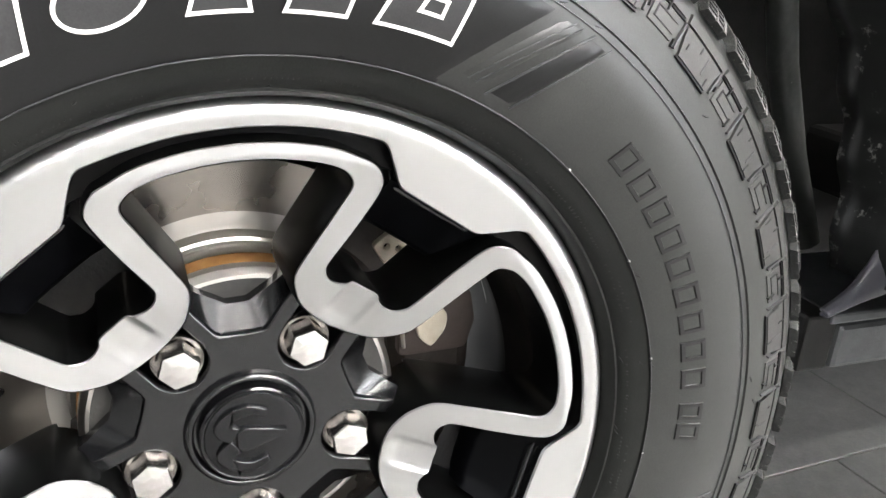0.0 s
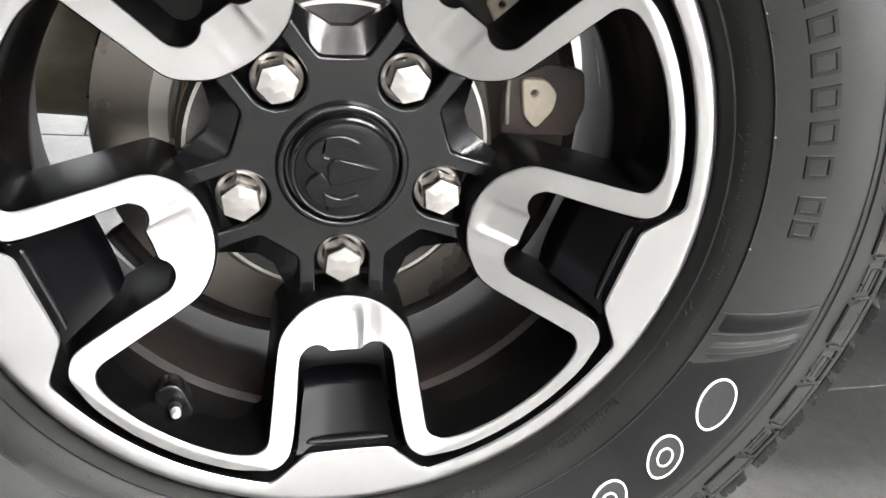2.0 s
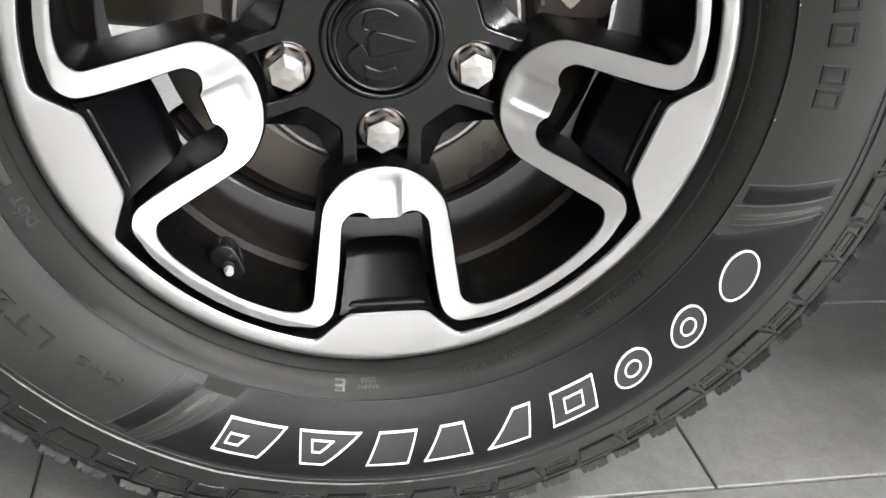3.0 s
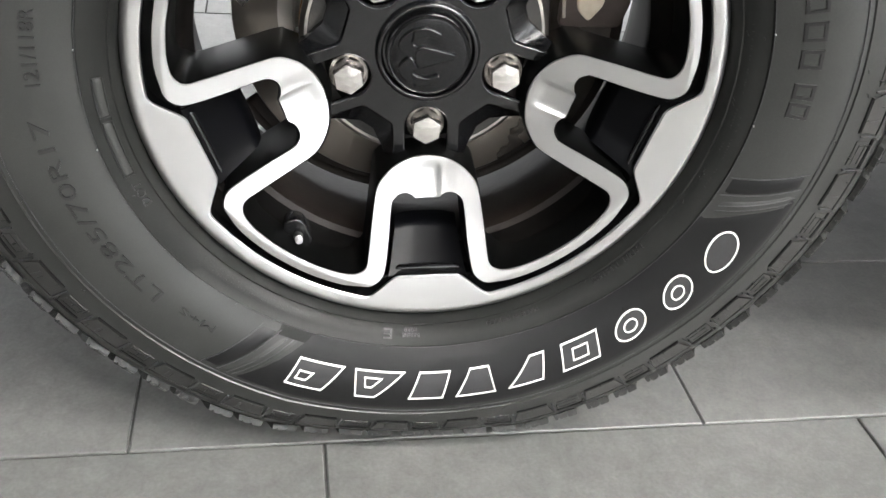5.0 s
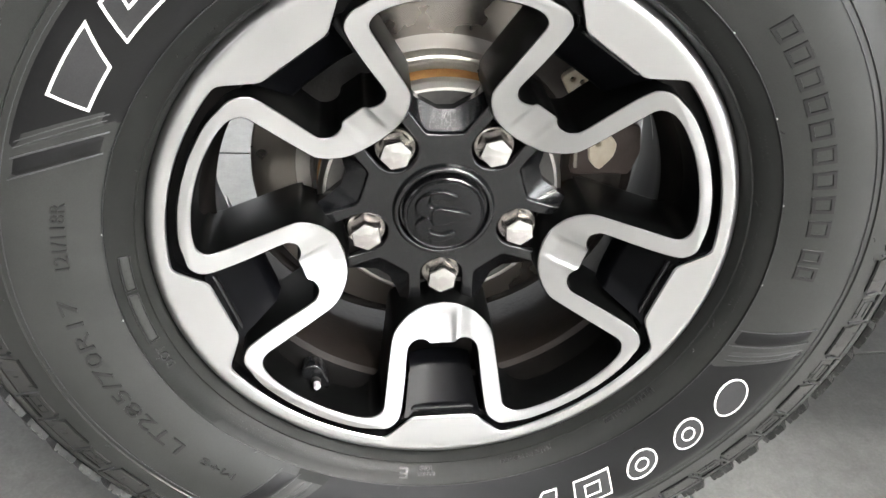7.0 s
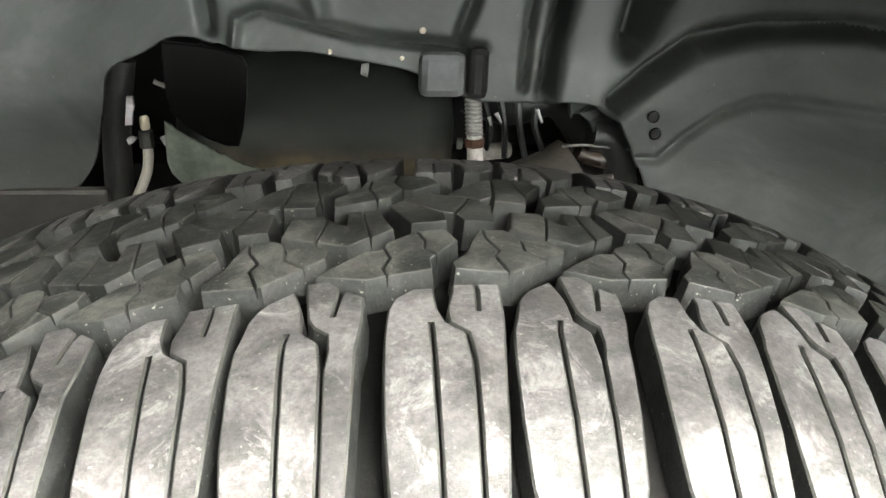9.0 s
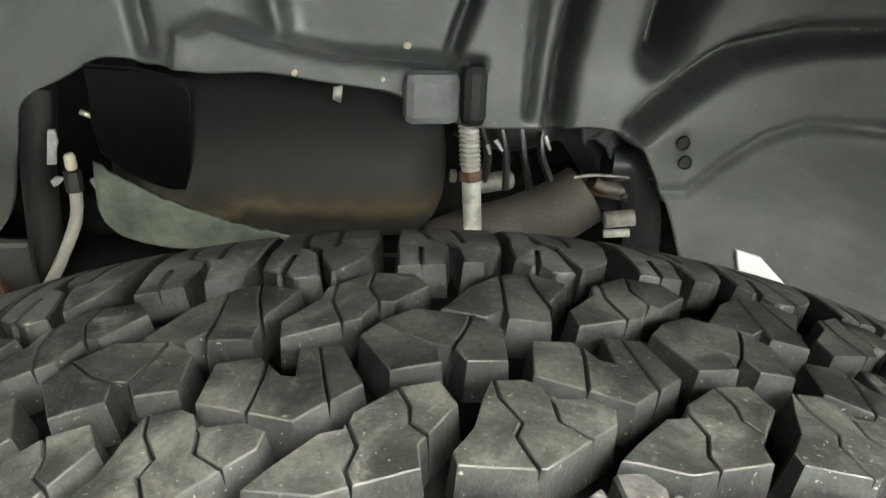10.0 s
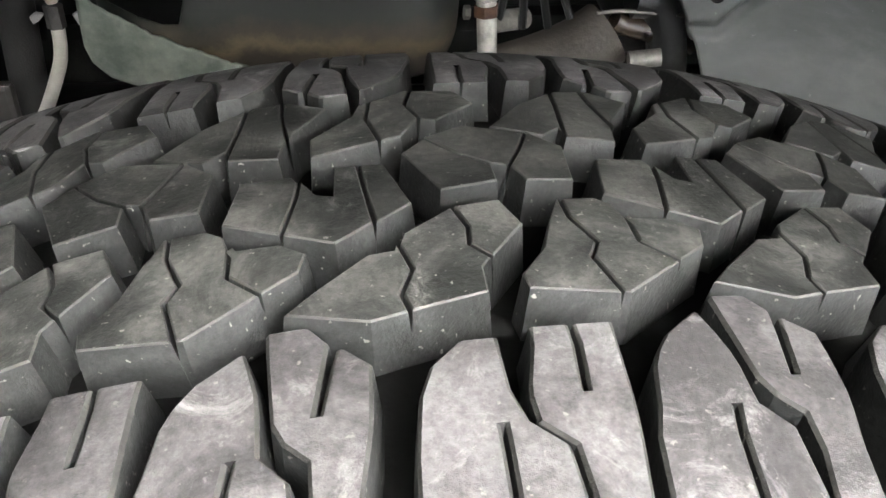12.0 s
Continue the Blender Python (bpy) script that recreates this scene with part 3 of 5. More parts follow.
def capsule(length, ry, rz, edge, sx=40, sa=48):
    """A lying barrel with rounded ends, along x."""
    verts, faces = [], []
    rows = [(-length / 2 + edge * (1 - math.cos(t)), 1 - edge / rz * (1 - math.sin(t))) for t in [i / 8 * math.pi / 2 for i in range(9)]]
    rows += [(-x, k) for x, k in rows[::-1]]
    rows = [(rows[0][0], 0.01)] + rows + [(rows[-1][0], 0.01)]
    for x, k in rows:
        for j in range(sa):
            a = 2 * math.pi * j / sa
            verts.append((x, ry * k * math.cos(a), rz * k * math.sin(a)))
    for i in range(len(rows) - 1):
        for j in range(sa):
            j2 = (j + 1) % sa
            faces.append((i * sa + j, i * sa + j2, (i + 1) * sa + j2, (i + 1) * sa + j))
    return auto_smooth(mesh_of("capsule", verts, faces), 50)


tank = thing("tank", "black rounded tank with a brown dust line, behind the liner opening", "tank", (-0.038, 0.315, 0.754))
part("shell", capsule(0.172, 0.078, 0.050, 0.026), TANKM, tank)
DUSTY = stained("pale dried dust", (0.042, 0.053, 0.043), (0.12, 0.134, 0.112), 60, 0.85)


def skid():
    """Dried mud on the tank's lower side, a ragged bowl-shaped crust."""
    verts, faces = [], []
    nx, na = 48, 16
    for i in range(nx + 1):
        u = i / nx
        x = -0.0860 + 0.098 * u
        jag = 0.0006 * math.sin(i * 0.83 + 1.3 * math.sin(i * 0.37)) + 0.0004 * math.sin(i * 2.9 + 2 * math.sin(i * 0.61))
        top = float(np.interp(x, (-0.086, -0.065, -0.036, -0.0136, 0.012), (0.0172, 0.0030, -0.0115, -0.0203, -0.028))) + jag
        bot = float(np.interp(x, (-0.086, -0.084, -0.078, -0.068, -0.0565, -0.03), (-0.006, -0.014, -0.0217, -0.0270, -0.0305, -0.034)))
        for j in range(na + 1):
            t = j / na
            z = top + (min(bot, top - 0.001) - top) * t
            k = max(0.0, 1 - (z / 0.075) ** 2) ** 0.5
            verts.append((x, -0.0800 * k - 0.0030, z))
    m = na + 1
    for i in range(nx):
        for j in range(na):
            faces.append((i * m + j, i * m + j + 1, (i + 1) * m + j + 1, (i + 1) * m + j))
    return auto_smooth(mesh_of("guard", verts, faces), 60)


g = part("guard", skid(), DUSTY, tank, "pale grey-green dried mud on the lower side")
g.modifiers.new("thick", "SOLIDIFY").thickness = 0.0015
# black sheet before the tank, extended to stand in for shade on its left
strap = plate([ccw([(-0.122, 0.816), (-0.100, 0.814), (-0.087, 0.811), (-0.079, 0.808), (-0.0765, 0.803), (-0.0775, 0.785), (-0.0800, 0.768), (-0.0830, 0.757), (-0.0900, 0.757), (-0.1000, 0.761), (-0.1100, 0.767), (-0.1190, 0.776), (-0.1215, 0.790)])], 0.004, 0.001)
for v in strap.vertices:
    v.co = (v.co.x + 0.038, 0.231 - 0.315 - v.co.z, v.co.y - 0.754)
part("strap", strap, DEEP, tank, "black bracket sheet, extended to stand in for shade on the tank")

rod = thing("suspension_rod", "bright threaded steel rod with a rusty collar, beside the tank", "rod", (0, 0, 0))
part("shaft", tube([(0.0570, 0.262, 0.786), (0.0600, 0.262, 0.752), (0.0650, 0.262, 0.690)], 0.0050, 18), ZINC, rod)
for k in range(11):
    part("thread", lathe([(0.0049, 0.0), (0.0059, 0.0008), (0.0049, 0.0016)], 16), ZINC, rod, "", Matrix.Translation((0.0573 + 0.00022 * k, 0.262, 0.7815 - 0.0026 * k)) @ pose(0, 0, 0, 90))
part("collar", tube([(0.0598, 0.262, 0.7535), (0.0602, 0.262, 0.7480)], 0.0064, 6), OLDRUST, rod, "rusty collar")
part("cap", tube([(-0.0125, 0.246, 0.7995), (-0.0085, 0.246, 0.7990)], 0.0042, 10, radii=[0.0030, 0.0044]), ZINC, rod, "bright domed bolt at the tank's top")
part("arm", tube([(0.066, 0.280, 0.738), (0.088, 0.290, 0.737)], 0.0056), PEWTER, rod, "short pale cross pin")
part("nut", tube([(0.0500, 0.268, 0.7480), (0.0530, 0.268, 0.7478)], 0.0036, 6), PEWTER, rod, "small pale nut")

hose = thing("brake_hose", "bright bent brake pipe with dark hoses, beside the tank", "brake pipe", (0, 0, 0))
part("pipe", tube(smooth_path([(-0.1365, 0.245, 0.752), (-0.1370, 0.245, 0.744), (-0.1395, 0.245, 0.734), (-0.148, 0.245, 0.716), (-0.157, 0.245, 0.700), (-0.166, 0.245, 0.680)], 6), 0.0030), STEEL, hose)
part("hose", tube(smooth_path([(-0.150, 0.262, 0.80), (-0.156, 0.262, 0.765), (-0.158, 0.262, 0.74), (-0.162, 0.262, 0.66)], 6), 0.0085), BLACKPL, hose, "thick black rubber hose")
part("hose_sleeve", tube([(-0.1598, 0.262, 0.705), (-0.1612, 0.262, 0.680)], 0.0098, 16, radii=[0.0092, 0.0100]), SHINYPL, hose, "dull ribbed sleeve at the hose's end")


def sheet_piece(name, corners, y, thick, mat, parent, label):
    """A bent-looking flat metal piece standing across the view."""
    me = plate([ccw(corners)], thick, 0.0006)
    for v in me.vertices:
        v.co = (v.co.x, y - v.co.z + 0.25 * (v.co.y - corners[0][1]), v.co.y)
    return part(name, me, mat, parent, label)


sheet_piece("bracket_tongue", [(-0.1492, 0.7638), (-0.1450, 0.7640), (-0.1446, 0.7705), (-0.1434, 0.7742), (-0.1444, 0.7800), (-0.1476, 0.7798)], 0.250, 0.002, DULLZINC, hose, "pale plated bracket tongue")
sheet_piece("clamp", [(-0.1512, 0.7535), (-0.1480, 0.7548), (-0.1444, 0.7540), (-0.1470, 0.7512), (-0.1496, 0.7500)], 0.257, 0.002, DULLZINC, hose, "small pale clamp")
sheet_piece("clamp", [(-0.1285, 0.7590), (-0.1252, 0.7605), (-0.1228, 0.7575), (-0.1240, 0.7540), (-0.1262, 0.7548)], 0.241, 0.002, DULLZINC, hose, "small pale clamp")
part("fitting", tube([(-0.1378, 0.247, 0.7705), (-0.1374, 0.247, 0.7690), (-0.1372, 0.247, 0.7640), (-0.1370, 0.247, 0.7625)], 0.0026, 12, radii=[0.0020, 0.0027, 0.0028, 0.0022]), CREAM, hose, "pale plated pipe fitting")
part("union", tube([(-0.1370, 0.246, 0.7622), (-0.1368, 0.246, 0.7520)], 0.0042, 6), SOOT, hose, "sooty brown pipe union")
part("clip", tube([(-0.131, 0.252, 0.7895), (-0.119, 0.252, 0.7840)], 0.0013), STEEL, hose, "thin bright wire clip")
part("bracket", box(0.070, 0.008, 0.075, 0.003, (-0.196, 0.246, 0.690)), SOOT, hose, "sooty bracket behind the nut")
washer = part("washer", lathe([(0.0042, -0.0030), (0.0056, -0.0042), (0.0072, -0.0034), (0.0082, 0.0)], 28), OLDRUST, hose, "brown rusty washer", Matrix.Translation((-0.180, 0.235, 0.706)))
part("bolt_head", lathe([(0.0001, -0.0062), (0.0026, -0.0058), (0.0040, -0.0042), (0.0043, -0.0015)], 20), RUSTPALE, washer, "worn pale bolt head")

axle = thing("axle_housing", "black axle and steering parts behind the wheel", "axle", (0, 0, 0))
part("boot", tube(smooth_path([(0.045, 0.274, 0.700), (0.06, 0.274, 0.706), (0.09, 0.276, 0.713), (0.113, 0.276, 0.722), (0.130, 0.278, 0.732)], 6), 0.018, 18), BROWNRUB, axle, "black rubber boot")
part("housing", tube([(-0.25, 0.36, 0.62), (0.3, 0.36, 0.62)], 0.055, 20), BLACKPL, axle)
part("pipe", tube([(0.134, 0.252, 0.7265), (0.150, 0.250, 0.7285)], 0.0046), PEWTER, axle, "pale round pin")
part("bolt", tube([(0.136, 0.256, 0.7165), (0.150, 0.254, 0.7175)], 0.0024), ZINC, axle, "thin pale bolt")
part("hose", tube(smooth_path([(0.062, 0.31, 0.770), (0.09, 0.30, 0.764), (0.125, 0.30, 0.768), (0.16, 0.30, 0.72)], 6), 0.013, 14), SHINYPL, axle, "glossy black hose")
part("hose", tube(smooth_path([(0.140, 0.275, 0.752), (0.155, 0.275, 0.748), (0.165, 0.275, 0.72), (0.168, 0.275, 0.68)], 6), 0.011, 14), SHINYPL, axle, "glossy black hose")
for k in range(4):
    part("cable", tube(smooth_path([(0.066 + 0.012 * k, 0.278, 0.778 - 0.003 * k), (0.072 + 0.010 * k, 0.276, 0.757), (0.070 + 0.014 * k, 0.280, 0.735)], 5), 0.0022, 8), SHINYPL, axle, "thin black cable")
# a curved flange hangs into the opening; under it a pale bracket edge and a brown hose
flange = plate([ccw([(0.1190, 0.7800), (0.1205, 0.7690), (0.1217, 0.7661), (0.1228, 0.7690), (0.1270, 0.7690), (0.1346, 0.7636), (0.1404, 0.7545), (0.1461, 0.7515), (0.1580, 0.7560), (0.1560, 0.7700), (0.1460, 0.7800)])], 0.003, 0.0008)
for v in flange.vertices:
    v.co = (v.co.x, 0.262 - v.co.z + 0.9 * max(0.0, v.co.x - 0.132), v.co.y)
part("flange", flange, LINER, axle, "grey curved flange at the opening's edge")
part("bracket_edge", tube(smooth_path([(0.119, 0.266, 0.7466), (0.130, 0.266, 0.7476), (0.142, 0.266, 0.7469), (0.1665, 0.266, 0.7444)], 4), 0.0010, 8), PEWTER, axle, "thin grey bracket edge")
part("hose", tube(smooth_path([(0.132, 0.275, 0.740), (0.1377, 0.275, 0.7375), (0.1537, 0.275, 0.7333), (0.178, 0.275, 0.7250)], 5), 0.0062, 14), BROWNHOSE, axle, "glossy brown-black hose")
# pale slivers stand in for bright glints inside the opening
for x0, z0, x1, z1 in ((0.0735, 0.7685, 0.0771, 0.7627), (0.0690, 0.7660, 0.0706, 0.7610), (0.1001, 0.7705, 0.1034, 0.7630)):
    part("clip", tube([(x0, 0.266, z0), (x1, 0.264, z1)], 0.0011, 6, radii=[0.0015, 0.0008]), DULLZINC, axle, "small pale sliver in place of a glint")
part("knuckle", box(0.10, 0.10, 0.28, 0.02, (0.02, 0.21, 0.40)), CAST, axle, "dark cast steering knuckle")
part("spindle", tube([(0, 0.06, H), (0, 0.25, H)], 0.055, 24), CAST, axle)

# ---- brake, seen through the spokes ----
brake = thing("disc_brake", "brake disc with rusty hub ring and pale caliper, behind the spokes", "disc brake", (0, 0, H))
part("disc", lathe([(0.125, 0.030), (0.1665, 0.030), (0.168, 0.032), (0.168, 0.058), (0.1665, 0.060), (0.110, 0.060)], 96), ROTOR, brake, "worn grey brake disc")
part("hat", lathe([(0.128, 0.0300), (0.1150, 0.0295), (0.1128, 0.0240), (0.1124, 0.0205), (0.1100, 0.0195), (0.1097, 0.0135), (0.1085, 0.0125), (0.1080, 0.0020), (0.1068, 0.0000), (0.1062, -0.0130),
                   (0.1075, -0.0140), (0.1070, -0.0210), (0.1030, -0.0250), (0.1005, -0.0252)], 96), HAT, brake, "bare metal disc hat with stepped rings")
part("hub_face", lathe([(0.1005, -0.0252), (0.0200, -0.0250)], 64), SOOT, brake, "dark hub face")
part("rust_ring", lathe([(0.1083, 0.0012), (0.1078, -0.0015), (0.1076, -0.0105), (0.1066, -0.0128)], 96), RUST, brake, "orange rust ring")
part("dust_shield", lathe([(0.06, 0.074), (0.150, 0.074), (0.158, 0.070)], 64), CAST, brake)
# dark shields in front of the disc, up beside the spokes
for a0, a1 in ((-66, -33), (28, 47)):
    n, verts, faces = 12, [], []
    for i in range(n + 1):
        a = radians(a0 + (a1 - a0) * i / n)
        for r, y in ((0.108, 0.012), (0.120, 0.016), (0.150, 0.021), (0.178, 0.020), (0.190, 0.028)):
            verts.append((r * math.sin(a), y, r * math.cos(a)))
    for i in range(n):
        for k in range(4):
            faces.append((i * 5 + k, i * 5 + k + 1, i * 5 + k + 6, i * 5 + k + 5))
    sh = part("shield", auto_smooth(mesh_of("shield", verts, faces), 40), SOOT, brake, "dark dusty splash shield")
    sh.modifiers.new("thick", "SOLIDIFY").thickness = 0.002
for r0, r1, y0, y1 in ((0.118, 0.186, 0.010, 0.082),):
    n = 18
    verts, faces = [], []
    for i in range(n + 1):
        a = radians(30 + 92 * i / n)
        for r, y in ((r0, y0 + 0.012), (r0 + 0.01, y0), (r1 - 0.014, y0), (r1, y0 + 0.012), (r1, y1), (r0, y1)):
            verts.append((r * math.sin(a), y, r * math.cos(a)))
    for i in range(n):
        for k in range(6):
            k2 = (k + 1) % 6
            faces.append((i * 6 + k, i * 6 + k2, (i + 1) * 6 + k2, (i + 1) * 6 + k))
    faces += [tuple(range(6)), tuple(range(n * 6, n * 6 + 6))]
    part("caliper", auto_smooth(mesh_of("caliper", verts, faces), 30), CAST, brake, "dark cast brake caliper")


def flat_piece(corners, holes, y):
    """A pale plate facing out, from corners in the wheel's plane, with round holes."""
    rings_ = [ccw(subdivide_round(corners))]
    for hx, hz, hr in holes:
        rings_.append([(hx + hr * math.cos(t * math.pi / 8), hz + hr * math.sin(t * math.pi / 8)) for t in range(16)][::-1])
    return stand(plate(rings_, 0.008, 0.0012), y)


def subdivide_round(corners):
    """Corners cut back and rounded."""
    out, n = [], len(corners)
    for k in range(n):
        p, q, r = (Vector(corners[(k + d) % n]) for d in (-1, 0, 1))
        a, b = q + (p - q).normalized() * 0.004, q + (r - q).normalized() * 0.004
        out += [tuple(a), tuple((a + b) / 4 + q / 2), tuple(b)]
    return out


def stand(me, y):
    """Turn a flat plate to face -y, with its front at y."""
    for v in me.vertices:
        v.co = (v.co.x, y - v.co.z, v.co.y)
    return me


part("lug", flat_piece([(0.095, 0.105), (0.111, 0.117), (0.123, 0.110), (0.123, 0.098), (0.106, 0.088)], [(0.106, 0.104, 0.0022), (0.115, 0.102, 0.0022)], 0.004), CREAM, brake, "pale steel lug with two holes")
part("lug", flat_piece([(0.130, 0.054), (0.148, 0.055), (0.159, 0.045), (0.158, 0.032), (0.147, 0.017), (0.136, 0.026)], [(0.141, 0.044, 0.0026)], 0.004), CREAM, brake, "pale steel lug with a hole")
part("backing", flat_piece([(0.119, 0.050), (0.150, 0.066), (0.178, 0.062), (0.184, 0.036), (0.178, 0.012), (0.122, 0.010)], [], 0.0085), BRICKBR, brake, "dark brown pad backing")
clip_ = plate([ccw([(0.1735, 0.096), (0.1785, 0.096), (0.1880, 0.072), (0.1970, 0.047), (0.1920, 0.046), (0.1830, 0.072)])], 0.004, 0.0008)
part("spring_clip", stand(clip_, -0.002), ZINC, brake, "bright spring clip")
part("wire", tube(smooth_path([(0.120, 0.004, 0.055), (0.1205, 0.002, 0.040), (0.124, 0.004, 0.02)], 5), 0.0016), STEEL, brake)

# ---- the wheel ----
wheel = thing("truck_wheel", "machined silver and satin black alloy wheel with all-terrain tyre", "wheel", (0, 0, H))
rim = part("rim", lathe([(0.2335, -0.0975), (0.2300, -0.0915), (0.2220, -0.0905), (0.2040, -0.0915), (0.2022, -0.088), (0.2005, -0.070), (0.1960, -0.046), (0.1905, -0.040), (0.1905, -0.034), (0.1935, -0.020), (0.1965, 0.000),
                         (0.2015, 0.030), (0.2060, 0.060), (0.2130, 0.085), (0.2260, 0.100), (0.2330, 0.104), (0.2350, 0.100), (0.2300, 0.080), (0.2180, 0.060),
                         (0.2080, 0.000), (0.2090, -0.060), (0.2300, -0.085), (0.2335, -0.0975)], 192), BARREL, wheel, "satin black wheel barrel")


def arc_strip(profile, a0, a1, segs):
    """Part of a turned surface, between two angles clockwise from the top."""
    verts, n = [], len(profile)
    for i in range(segs + 1):
        a = radians(a0 + (a1 - a0) * i / segs)
        verts += [(r * math.sin(a), y, r * math.cos(a)) for r, y in profile]
    return auto_smooth(mesh_of("strip", verts, [(i * n + k, i * n + k + 1, (i + 1) * n + k + 1, (i + 1) * n + k) for i in range(segs) for k in range(n - 1)]), 40)


part("rear_barrel", arc_strip([(0.1950, -0.0475), (0.1900, -0.0440), (0.1890, -0.0400), (0.1905, -0.0200), (0.1945, 0.0000), (0.1995, 0.0300), (0.2040, 0.0600), (0.2100, 0.0850)], 112, 250, 72), REARB, rim,
     "brown brake dust low in the barrel")
splash = part("splash_shield", arc_strip([(0.150, 0.068), (0.178, 0.068), (0.190, 0.064), (0.1945, 0.056)], 128, 237, 48), REARB, brake, "brown dusty splash shield below the disc")
back = part("back_shield", arc_strip([(0.148, 0.076), (0.180, 0.076), (0.192, 0.072), (0.199, 0.060)], -22, 62, 40), REARB, brake, "dark shield above the disc")
back.modifiers.new("thick", "SOLIDIFY").thickness = 0.0015
splash.modifiers.new("thick", "SOLIDIFY").thickness = 0.0015
LUG = [radians(270 + 72 * k) + PHI for k in range(5)]


def at_lug(k, rad, tan, y):
    """Place on the wheel: outward along lug k's line, sideways across it."""
    c, s = math.cos(LUG[k]), math.sin(LUG[k])
    return (rad * c - tan * s, y, rad * s + tan * c)


def face_y(r):
    return -0.1055 + 0.40 * (0.205 - r) if r < 0.205 else -0.1055 - 0.03 * (r - 0.205)


def polar(r, deg):
    return (r * math.cos(radians(deg)), r * math.sin(radians(deg)))


# machined lip with five teeth
def tooth_line(deg):
    t = abs(deg)
    if t < 8.8:
        return 0.194 / math.cos(radians(t))
    if t < 14.3:
        ax, ay, bx, by = 0.194, 0.0300, *polar(0.2195, 14.3)
        tt = math.tan(radians(t))
        k = (ay - ax * tt) / ((bx - ax) * tt - (by - ay))
        return math.hypot(ax + k * (bx - ax), ay + k * (by - ay))
    return 0.2195


def lip_inner(deg):
    """The teeth's line with its corners rounded."""
    return sum(tooth_line(deg + d) for d in (-1.0, -0.7, -0.35, 0, 0.35, 0.7, 1.0)) / 7


def lip_mesh():
    verts, faces, n = [], [], 0
    degs = sorted(set([round(-36 + 0.4 * i, 3) for i in range(180)]))
    for k in range(5):
        for dg in degs:
            ri = lip_inner(dg)
            row = [(ri - 0.0040, -0.078), (ri - 0.0038, -0.0868), (ri - 0.0030, -0.0884), (ri - 0.0016, -0.0890), (ri + 0.0001, -0.0886), (ri, -0.0975 - 0.25 * (ri - 0.194) + 0.0008), (ri + 0.0009, -0.0983 - 0.25 * (ri - 0.194))]
            for i in range(1, 5):
                r = ri + (0.2255 - ri) * i / 4
                row.append((r, -0.0983 - 0.25 * (r - 0.194)))
            row += [(0.2275, -0.1065), (0.2295, -0.1063), (0.2312, -0.1056), (0.2328, -0.1044), (0.2342, -0.1026), (0.2352, -0.1000), (0.2353, -0.0960)]   # rolled outer edge
            for r, y in row:
                x, w = polar(r, dg)
                verts.append(at_lug(k, x, w, y))
            n = len(row)
    m = len(degs) * 5
    for i in range(m):
        j = (i + 1) % m
        for q in range(n - 1):
            faces.append((i * n + q, i * n + q + 1, j * n + q + 1, j * n + q))
    me = auto_smooth(mesh_of("lip", verts, faces), 25)
    me.materials.append(MACHINED)
    me.materials.append(GLOSS)           # the step down to the channel is painted
    me.polygons.foreach_set("material_index", [1 if k % (n - 1) < 5 else 0 for k in range(len(faces))])
    return me


part("lip", lip_mesh(), MACHINED, rim, "machined silver outer lip with five teeth")

# the looping machined band: half a fifth of it, outer edge and inner edge
OUT = [(0.1270, 0.0), (0.1270, 0.0095), (0.1240, 0.0130), (0.1217, 0.0185), (0.1222, 0.0250), (0.1262, 0.0300), (0.1320, 0.0324), (0.1550, 0.0348), (0.1740, 0.0372),
       (0.1860, 0.0394), (0.1928, 0.0422), (0.1975, 0.0480), (0.1995, 0.0550), polar(0.2082, 17.6), polar(0.2102, 20.5), polar(0.2112, 24), polar(0.2118, 30), polar(0.2120, 36)]
INN = [(0.0910, 0.0), (0.0920, 0.0110), (0.0942, 0.0200), (0.0975, 0.0280), (0.1022, 0.0345), (0.1090, 0.0412), (0.1170, 0.0455), (0.1340, 0.0484), (0.1580, 0.0518),
       (0.1730, 0.0540), (0.1800, 0.0552), (0.1845, 0.0582), (0.1868, 0.0640), polar(0.1994, 20.4), polar(0.2008, 23), polar(0.2014, 26), polar(0.2019, 31), polar(0.2020, 36)]
ov, iv = smooth_path([(*p, 0) for p in OUT], 4), smooth_path([(*p, 0) for p in INN], 4)
half = list(zip(ov, iv))
loop = [(k, o.x, o.y * s, i.x, i.y * s) for k in range(5) for s, seq in ((-1, half[:0:-1]), (1, half[:-1])) for o, i in seq]


def knuckle(rad, tan, y):
    """The scooped flat at the bend next to each nut."""
    w = min(1, max(0, (0.0130 - abs(tan)) / 0.0045)) * min(1, max(0, (rad - 0.096) / 0.006))
    w = w * w * (3 - 2 * w)
    soft = min(1, max(0, (0.026 - abs(tan)) / 0.010)) * min(1, max(0, (0.135 - rad) / 0.02))
    return y + 0.0019 * w + 0.0010 * soft


